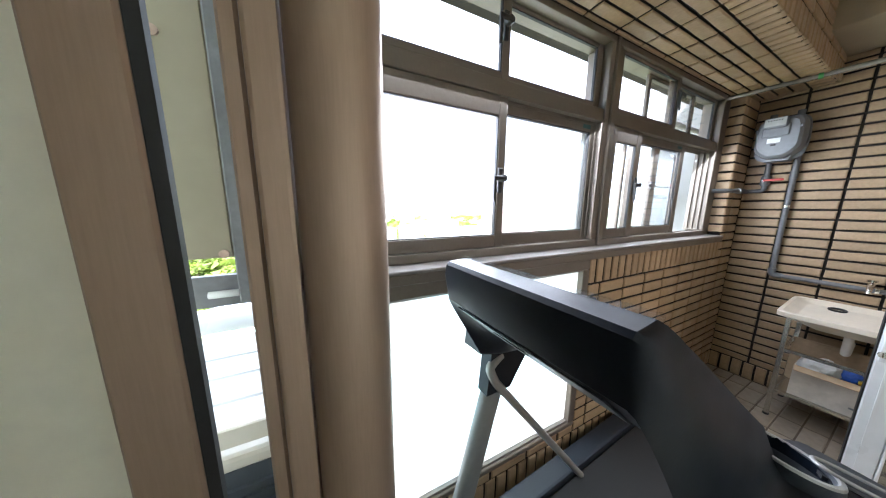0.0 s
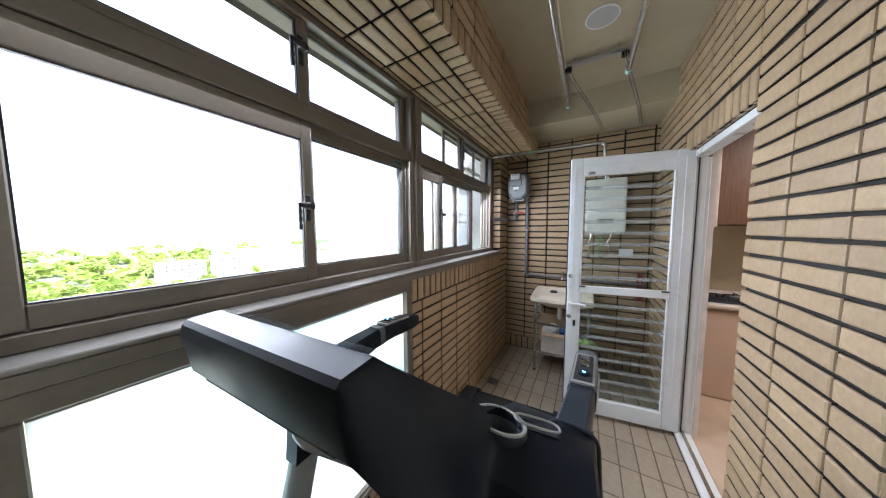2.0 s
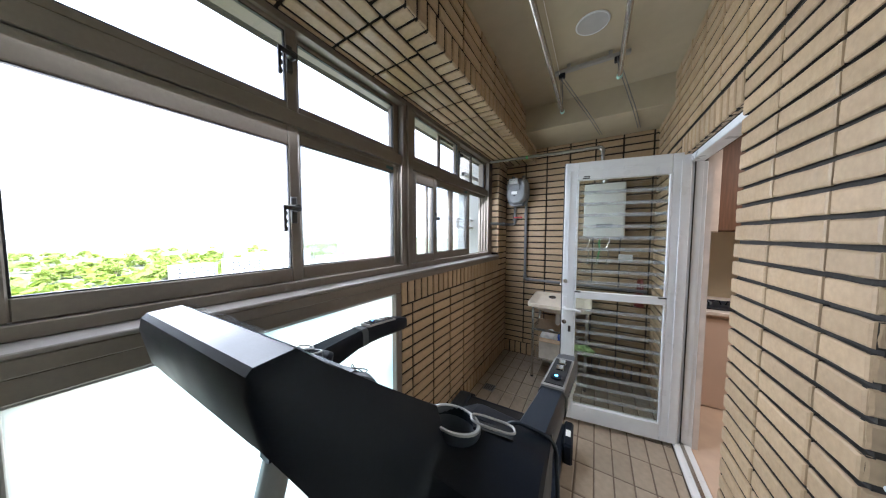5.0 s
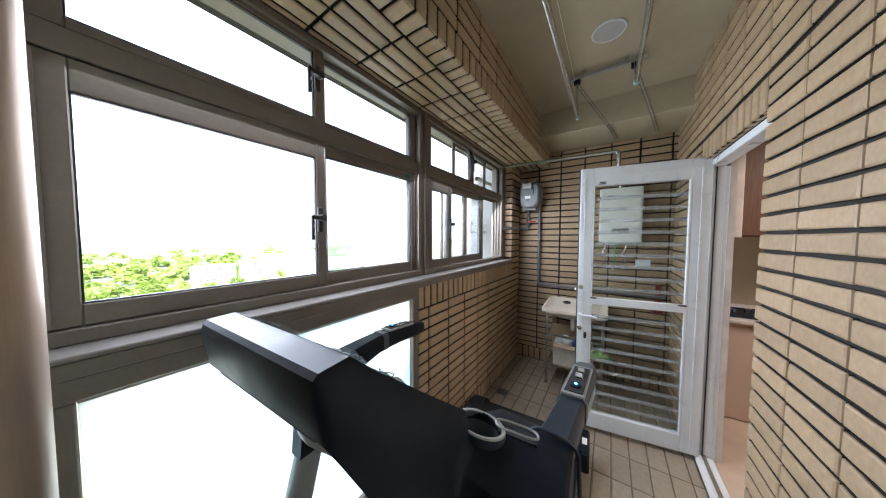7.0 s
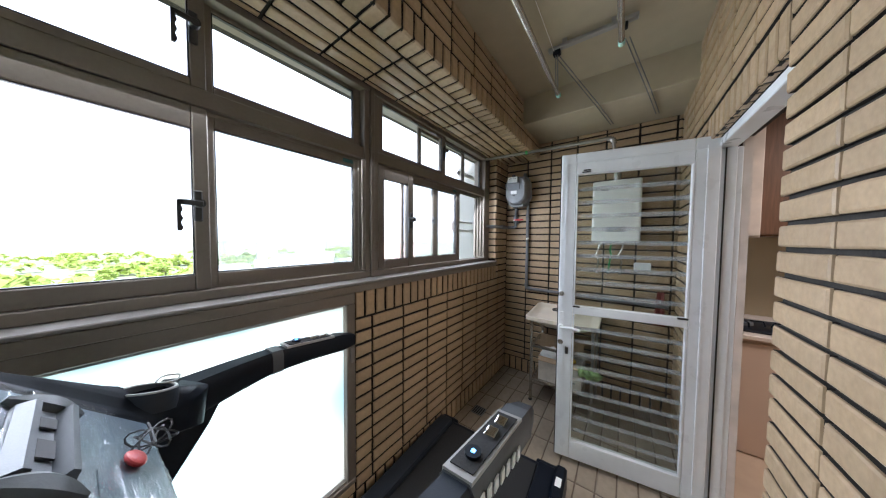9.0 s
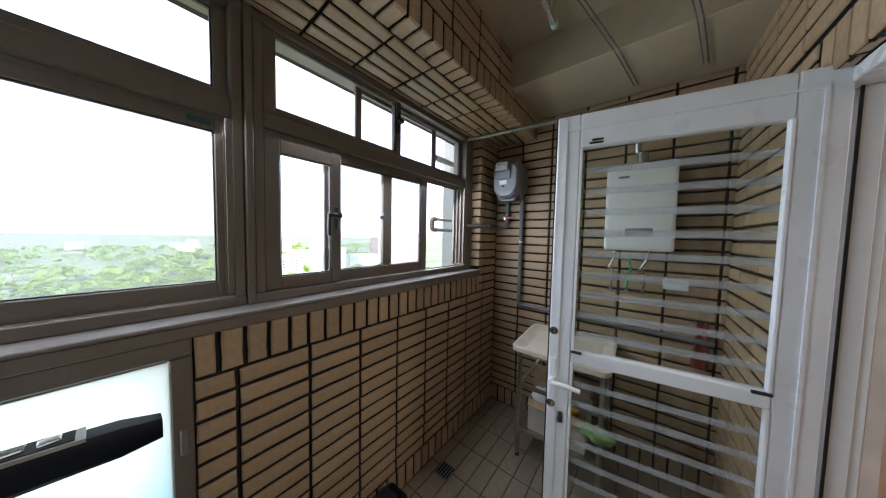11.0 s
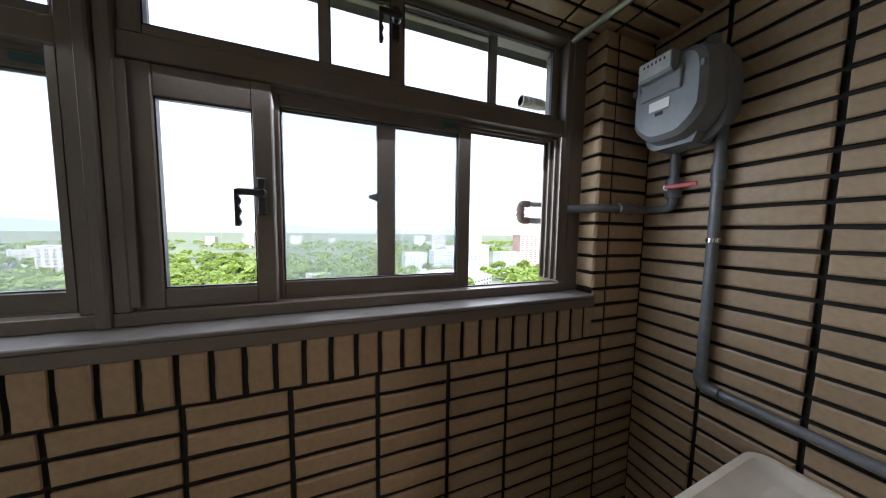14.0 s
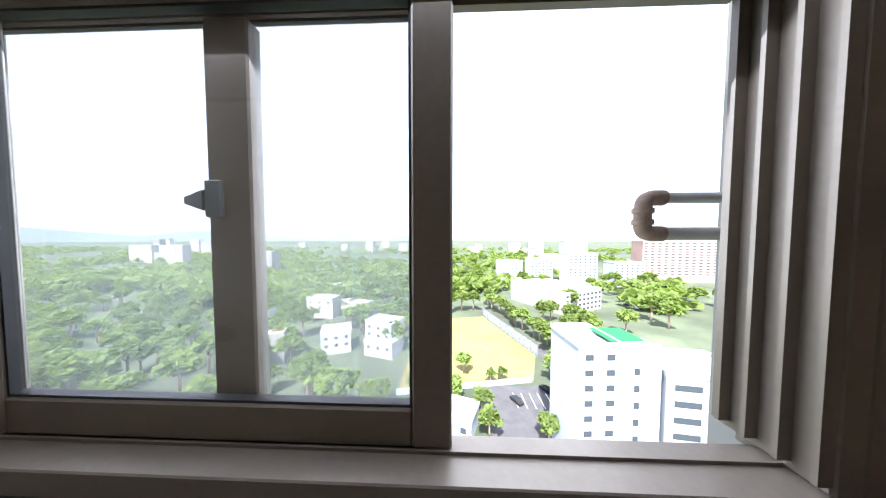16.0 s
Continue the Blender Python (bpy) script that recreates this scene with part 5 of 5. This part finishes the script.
for x, y, w, h in ((118, 250, 30, 34), (92, 285, 26, 26), (170, 262, 34, 24), (60, 300, 28, 22)):
    house("apartment_building", "pale mid-rise block beyond the school", x, y, w, 16, h, FACADE, FACADE2, 7, 6, 6, (2.0, 1.4), "pale blocks beyond the school")
house("apartment_building", "red brick apartment block with light window bands", 226, 300, 90, 24, 46, REDBRICK, FACADE2, 12, 13, -8, (3.6, 1.4))
rnd = random.Random(11)
for k in range(46):
    y = rnd.uniform(330, 1300)
    x = rnd.uniform(-1.4, 0.9) * y + rnd.uniform(-20, 40)
    h = rnd.choice((14, 18, 24, 30, 36)) + (rnd.uniform(0, 14) if y > 400 else 0)
    if -0.32 < x / y < 0.14 and y < 800:
        continue
    house("distant_building", "distant pale concrete block in the haze", x, y, rnd.uniform(16, 44), 16, h, FACADE2 if rnd.random() < 0.8 else FACADE, FACADE2, min(6, int(h / 4)), 5, rnd.uniform(-15, 15), (2.6, 1.5), "distant city blocks")
house("apartment_building", "tall white slab block", 150, 330, 30, 16, 46, FACADE, FACADE2, 10, 4, 4, (2.2, 1.4))
house("low_house", "low white roofed house by the car park", -3, 64, 12, 8, 4.5, FACADE, FACADE, 1, 3, -20)


def tree_mesh(seed, r, h):
    rn = random.Random(seed)
    b = bmesh.new()
    for k in range(420):
        a, e = rn.uniform(0, 2 * math.pi), rn.uniform(-0.5, 1.4)
        rad = r * (0.55 + 0.45 * rn.random()) * (0.8 + 0.25 * math.sin(3 * a + seed))
        c = Vector((rad * math.cos(e) * math.cos(a), rad * math.cos(e) * math.sin(a), h + rad * 0.75 * math.sin(e)))
        s = rn.uniform(0.35, 0.85) * r / 4
        q = Euler((rn.uniform(-0.9, 0.9), rn.uniform(-0.9, 0.9), rn.uniform(0, 6.28))).to_matrix()
        vs = [b.verts.new(c + q @ Vector(p) * s) for p in ((-1, -0.6, 0), (1, -0.6, 0.2), (1, 0.6, 0), (-1, 0.6, 0.25))]
        b.faces.new(vs)
    me = bpy.data.meshes.new("crown")
    b.to_mesh(me)
    b.free()
    me.materials.append(FOLI)
    return me


crowns = [tree_mesh(k, 4.0, 7.0) for k in range(5)]
tb_ = bmesh.new()
tube(tb_, [(0, 0, 0), (0.1, 0, 3), (0, 0.1, 6.5)], [0.35, 0.28, 0.15], 8)
for a in range(4):
    tube(tb_, [(0, 0, 3.5 + 0.5 * a), (1.6 * math.cos(a * 1.7), 1.6 * math.sin(a * 1.7), 5.8 + 0.5 * a)], [0.14, 0.05], 6)
trunk_me = bpy.data.meshes.new("trunk")
tb_.to_mesh(trunk_me)
tb_.free()
trunk_me.materials.append(RUST)


def tree(x, y, s, k):
    t = thing("tree", "broad leafy green street tree", "tree", "trees of the park and streets", place=(x, y, G), turn=k * 47)
    t.scale = (s, s, s * 0.95)
    for nm, me in (("trunk", trunk_me), ("crown", crowns[k % 5])):
        o = new(nm, me)
        o.parent = t


rnd = random.Random(5)
k = 0
for i in range(14):
    y = 98 + i * 6
    tree(50 - 0.29 * (y - 106) + rnd.uniform(-1.5, 2.5), y + rnd.uniform(-2, 2), rnd.uniform(0.9, 1.4), k)
    k += 1
for i in range(12):
    tree(rnd.uniform(56, 74), 96 + i * 5, rnd.uniform(1.0, 1.5), k)
    k += 1
for x, y, s in ((8, 91, 0.8), (4, 74, 0.9), (13, 62, 0.8), (12, 70, 0.8), (42, 90, 1.1), (39, 86, 1.0), (-6, 74, 1.0), (17, 86, 0.5), (21, 87, 0.5), (27, 60, 0.8), (2, 165, 1.4), (10, 170, 1.5), (18, 172, 1.4), (-8, 160, 1.5), (30, 185, 1.3)):
    tree(x, y, s, k)
    k += 1
for i in range(24):
    tree(rnd.uniform(70, 200), rnd.uniform(120, 260), rnd.uniform(1.3, 2.0), k)
    k += 1
for i in range(70):
    y = rnd.uniform(210, 460)
    tree(rnd.uniform(-1.5, 0.15) * y, y, rnd.uniform(1.2, 1.9), k)
    k += 1
for i in range(210):
    y = rnd.uniform(62, 230)
    x = rnd.uniform(-1.9, -0.12) * y
    if x > -18 and 72 < y < 160:
        continue
    tree(x, y, rnd.uniform(0.9, 1.6), k)
    k += 1
rl = random.Random(23)
for i in range(16):
    y = rl.uniform(85, 240)
    house("low_house", "low pale house among the trees", rl.uniform(-1.2, -0.1) * y, y, rl.uniform(9, 18), rl.uniform(8, 11), rl.choice((6, 9, 12)), rl.choice((FACADE, FACADE2)), rl.choice((FACADE, FACADE2, RUST, ROOFTEAL)), 2, 3, rl.uniform(-25, 25), (1.5, 1.3), "low houses among the trees")
# far woods: crowns too many to count
wv, wf_ = [], []
rw = random.Random(31)
for i in range(1500):
    y = 170 + 900 * rw.random() ** 1.6
    x = rw.uniform(-1.9, 0.9) * y
    if noise.noise((x * 0.004, y * 0.004, 2.0)) < -0.2:
        continue
    rr = rw.uniform(5, 11)
    for q in range(26):
        a, e = rw.uniform(0, 6.283), rw.uniform(-0.2, 1.4)
        c = Vector((x + rr * math.cos(e) * math.cos(a), y + rr * math.cos(e) * math.sin(a), G + 4 + rr * 0.8 * math.sin(e)))
        m3 = Euler((rw.uniform(-0.9, 0.9), rw.uniform(-0.9, 0.9), rw.uniform(0, 6.28))).to_matrix()
        n0 = len(wv)
        wv += [c + m3 @ Vector(p) * rr * 0.36 for p in ((-1, -0.7, 0), (1, -0.6, 0.2), (1, 0.7, 0), (-1, 0.6, 0.3))]
        wf_.append((n0, n0 + 1, n0 + 2, n0 + 3))
me = bpy.data.meshes.new("far_woods")
me.from_pydata(wv, [], wf_)
me.materials.append(FOLI)
tagged(new("far_woods", me), "hazy green woods between the city blocks", "woods", kind="stuff")
# low hills along the horizon; their emission stands in for bright haze
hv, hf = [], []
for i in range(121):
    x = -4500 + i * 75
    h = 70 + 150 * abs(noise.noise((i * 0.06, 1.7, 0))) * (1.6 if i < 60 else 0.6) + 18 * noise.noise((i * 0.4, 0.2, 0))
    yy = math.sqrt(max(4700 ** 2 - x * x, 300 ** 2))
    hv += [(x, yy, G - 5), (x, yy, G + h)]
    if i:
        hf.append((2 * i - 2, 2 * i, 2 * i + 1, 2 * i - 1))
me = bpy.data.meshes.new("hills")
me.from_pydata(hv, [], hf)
me.materials.append(glow("distant hills with haze as emission", (0.17, 0.20, 0.23), 0.75))
tagged(new("backdrop_hills", me), "blue hills on the horizon, haze put in as a faint glow", kind="structure")


def car(x, y, turn, material, label):
    c = thing("car", label, "car", "cars in the car park", place=(x, y, G + 0.06), turn=turn)
    b = bmesh.new()
    prof = [(0, 0.35), (0.05, 0.75), (0.9, 0.9), (1.5, 1.4), (3.1, 1.42), (3.9, 0.95), (4.4, 0.85), (4.45, 0.35)]
    loft(b, [[(px, v, pz) for px, pz in prof] for v in (0.0, 1.75)], smooth=False)
    part("body", b, material, c)
    b = bmesh.new()
    loft(b, [[(1.05, v, 0.95), (1.55, v, 1.36), (3.05, v, 1.38), (3.7, v, 0.98)] for v in (-0.01, 1.76)], smooth=False)
    part("glass", b, DARKWIN, c)
    for px in (0.8, 3.6):
        for v in (0.05, 1.55):
            part("wheel", tube(bmesh.new(), [(px, v, 0.32), (px, v + 0.18, 0.32)], 0.32, 14), GASKET, c)


car(25, 74, 118, GASKET, "black parked saloon car")
car(36, 80, 118, BLACK, "dark parked saloon car")
for i in range(12):
    car(134 + (i % 6) * 5, 178 + (i // 6) * 9, 85 + (i * 7) % 11, (WHITE, GREYMET, BLACK, SILVER)[i % 4], "parked car in the far car park")
lines = bmesh.new()
for i in range(6):
    box(lines, 23 + i * 2.6, 23.15 + i * 2.6, 73, 80, G + 0.055, G + 0.065)
structure("parking_lines", lines, BAR, "white painted parking lines")
fc = thing("field_fence", "pale mesh fence with posts along the field", "fence", place=(39.4, 105, G), turn=16.5)
for i in range(12):
    part("post", boxed(-0.06, 0.06, i * 5 - 0.06, i * 5 + 0.06, 0, 5), PIPEGREY, fc)
part("mesh", boxed(-0.02, 0.02, 0, 56, 0, 4.8), veil("fence netting", (0.5, 0.55, 0.6), 0.25), fc)
fc = thing("field_fence", "teal windbreak fence along the field end", "fence", place=(-14, 77.5, G), turn=11)
part("sheet", boxed(0, 46, -0.03, 0.03, 0, 2), ROOFTEAL, fc)

# ---- bricks and tiles, piece by piece ----
PX, PZ, J = 0.2460, 0.0727, 0.0138
brick_meshes = {}


shape = random.Random(9)


def brick_mesh(l, h, material):
    """A pressed tile: worn outline, mortar on the lower flanks, a rounded shoulder and a flat face. A few shapes for each size."""
    key = (round(l, 3), round(h, 3), material.name, shape.randrange(4))
    if key not in brick_meshes:
        tile = material == FLOOR
        c, d = min(0.0062, l * 0.2, h * 0.2), DEPTH + 0.0045
        worn = 0.0 if tile else 0.0013
        me = bpy.data.meshes.new("brick")
        outline = [(-1, -1), (-0.34, -1), (0.36, -1), (1, -1), (1, 1), (0.31, 1), (-0.38, 1), (-1, 1)]
        if h > l:
            outline = [(-1, -1), (1, -1), (1, -0.36), (1, 0.33), (1, 1), (-1, 1), (-1, 0.38), (-1, -0.32)]
        rim = [(x * l / 2 + shape.uniform(-worn, worn), z * h / 2 + shape.uniform(-worn, worn)) for x, z in outline]
        pts = []
        for y, inset in ((-0.001, 0), (d - 0.008, 0), (d - 0.0032, c * 0.15), (d, c)):
            for x, z in rim:
                pts.append((x * (1 - 2 * inset / l), y - shape.uniform(0, worn * 0.5) * (inset > 0), z * (1 - 2 * inset / h)))
        fs = [tuple(range(24, 32))]
        for r in (0, 8, 16):
            for k in range(8):
                n = (k + 1) % 8
                fs.append((r + k, r + n, r + 8 + n, r + 8 + k))
        me.from_pydata(pts, [], [f[::-1] for f in fs])
        me.update()
        me.materials.append(material)
        me.materials.append(FLOORGROUT if tile else GROUT)      # mortar clings to the flanks
        for k in range(1, 9):
            me.polygons[k].material_index = 1
        brick_meshes[key] = me
    return brick_meshes[key]


jit = random.Random(21)


def face(parent, origin, u, v, n, rects):
    """Bricks on one face. Rects are in metres along u and v from origin; n is the way that the face looks."""
    o, u, v, n = Vector(origin), Vector(u), Vector(v), Vector(n)
    m = Matrix((u, n, v)).transposed().to_4x4()
    for a0, a1, b0, b1 in rects:
        if a1 - a0 < 0.014 or b1 - b0 < 0.014:
            continue
        ob = new("brick", brick_mesh(a1 - a0, b1 - b0, BRICK))
        tilt = Euler((jit.uniform(-1, 1) * 0.006, jit.uniform(-1, 1) * 0.004, jit.uniform(-1, 1) * 0.006)).to_matrix().to_4x4()
        ob.parent = parent
        ob.matrix_world = Matrix.Translation(o + u * (a0 + a1) / 2 + v * (b0 + b1) / 2 - n * (DEPTH + jit.uniform(0, 0.0015))) @ m @ tilt


def courses(a0, a1, b0, b1, pa, pb, ja, jb, upright=None):
    """Stacked bond: joints lie at ja + k * pa and jb + k * pb. upright: the width of the upright joints, where it is another."""
    out = []
    JA = J if upright is None else upright
    ka = math.floor((a0 - ja) / pa)
    while ja + ka * pa < a1:
        x0, x1 = max(a0, ja + ka * pa + JA / 2), min(a1, ja + (ka + 1) * pa - JA / 2)
        kb = math.floor((b0 - jb) / pb)
        while jb + kb * pb < b1:
            z0, z1 = max(b0, jb + kb * pb + J / 2), min(b1, jb + (kb + 1) * pb - J / 2)
            if x1 - x0 > 0.014 and z1 - z0 > 0.014:
                out.append((x0, x1, z0, z1))
            kb += 1
        ka += 1
    return out


X, Y, Z = (1, 0, 0), (0, 1, 0), (0, 0, 1)
SZ = 0.0722
# parapet under window 2: soldiers under the sill and on the floor, stretchers between
face(wall_left, (0, LW, 0), (-1, 0, 0), Z, (0, -1, 0), [(-a1, -a0, b0, b1) for a0, a1, b0, b1 in
     courses(2.39, 4.155, 1.106, 1.243, SZ, 1, 2.736, 0.6) + courses(2.39, FW, 0.157, 1.095, PX, PZ, 2.742, 1.1005) + courses(2.39, FW, 0.006, 0.147, SZ, 1, 2.736, -0.5)])
face(wall_left, (0, LW, 0), (-1, 0, 0), Z, (0, -1, 0), [(-a1, -a0, b0, b1) for a0, a1, b0, b1 in courses(1.11, 2.38, 0.006, 0.147, SZ, 1, 2.736, -0.5) + courses(1.11, 2.38, 0.157, 0.203, PX, 1, 2.742, -0.5)])
# corner pillar: front and return
face(wall_left, (0, LW, 0), (-1, 0, 0), Z, (0, -1, 0), [(-a1, -a0, b0, b1) for a0, a1, b0, b1 in courses(4.152, FW, 1.106, 2.405, 10, PZ, -1, 1.1005)
     for a0, a1 in ((4.152, 4.225), (4.236, FW))])
face(wall_left, (4.15, 0, 0), (0, -1, 0), Z, (-1, 0, 0), [(-a1, -a0, b0, b1) for a0, a1, b0, b1 in courses(LW + 0.002, 2.0, 1.31, 2.405, 10, PZ, -1, 1.1005)])
# end wall
face(wall_far, (FW, 0, 0), (0, -1, 0), Z, (-1, 0, 0), [(-a1, -a0, b0, b1) for a0, a1, b0, b1 in courses(RW, LW, 0.157, 2.575, PX, PZ, 1.387, 1.446) + courses(RW, LW, 0.006, 0.147, SZ, 1, 0, -0.5)])
# wall with the kitchen door
face(wall_right, (0, RW, 0), (-1, 0, 0), Z, (0, 1, 0), [(-a1, -a0, b0, b1) for a0, a1, b0, b1 in
     courses(2.14, 2.772, 0.006, 2.215, PX, PZ, 2.284, 1.582, 0.009) + courses(3.663, FW, 0.006, 2.215, PX, PZ, 2.284, 1.582, 0.009) + courses(2.14, FW, 2.226, CEIL - 0.004, PX, PZ, 2.284, 1.582, 0.009)
     + courses(2.775, 3.66, 2.082, 2.216, SZ, 1, 2.775, 1.5)])
face(wall_right, (2.14, 0, 0), (0, 1, 0), Z, (-1, 0, 0), [(a0, a1, b0, b1) for a0, a1, b0, b1 in courses(0.318, RW - 0.002, 0.006, CEIL - 0.004, 10, PZ, -1, 1.582)])
face(wall_right, (2.775, 0, 0), (0, 1, 0), Z, (1, 0, 0), [(a0, a1, b0, b1) for a0, a1, b0, b1 in courses(0.336, RW - 0.002, 0.006, 2.08, 10, PZ, -1, 1.582)])
face(wall_right, (0, 0, 2.085), X, Y, (0, 0, -1), courses(2.802, 3.655, 0.336, RW - 0.002, SZ, 10, 2.775, -1))
# beam: soldiers on the lower edge of its face, the same bricks turned under it, stretchers above and behind
face(beam, (0, BEAM, 0), (-1, 0, 0), Z, (0, -1, 0), [(-a1, -a0, b0, b1) for a0, a1, b0, b1 in courses(1.1, FW, SOFF, 2.530, SZ, 1, 2.736, 1.9) + courses(1.1, FW, 2.541, CEIL - 0.004, PX, PZ, 2.742, 2.5355)])
face(beam, (0, 0, SOFF), X, Y, (0, 0, -1), courses(1.1, FW, BEAM + 0.002, BEAM + 0.112, SZ, 1, 2.736, 1.2) + courses(1.1, FW, BEAM + 0.122, 1.95, PX, PZ, 2.742, BEAM + 0.117))
# floor tiles
J = 0.007
TX, TY = 0.2415, 0.1075
for a0, a1, b0, b1 in courses(1.1, FW, 0.35, LW, TX, TY, 3.085, 0.835):
    ob = new("tile", brick_mesh(a1 - a0, b1 - b0, FLOOR))
    ob.parent = floor
    ob.matrix_world = Matrix.Translation(((a0 + a1) / 2, (b0 + b1) / 2, -0.0195 + jit.uniform(-0.0006, 0))) @ Matrix(((1, 0, 0), (0, 0, 1), (0, -1, 0))).transposed().to_4x4()
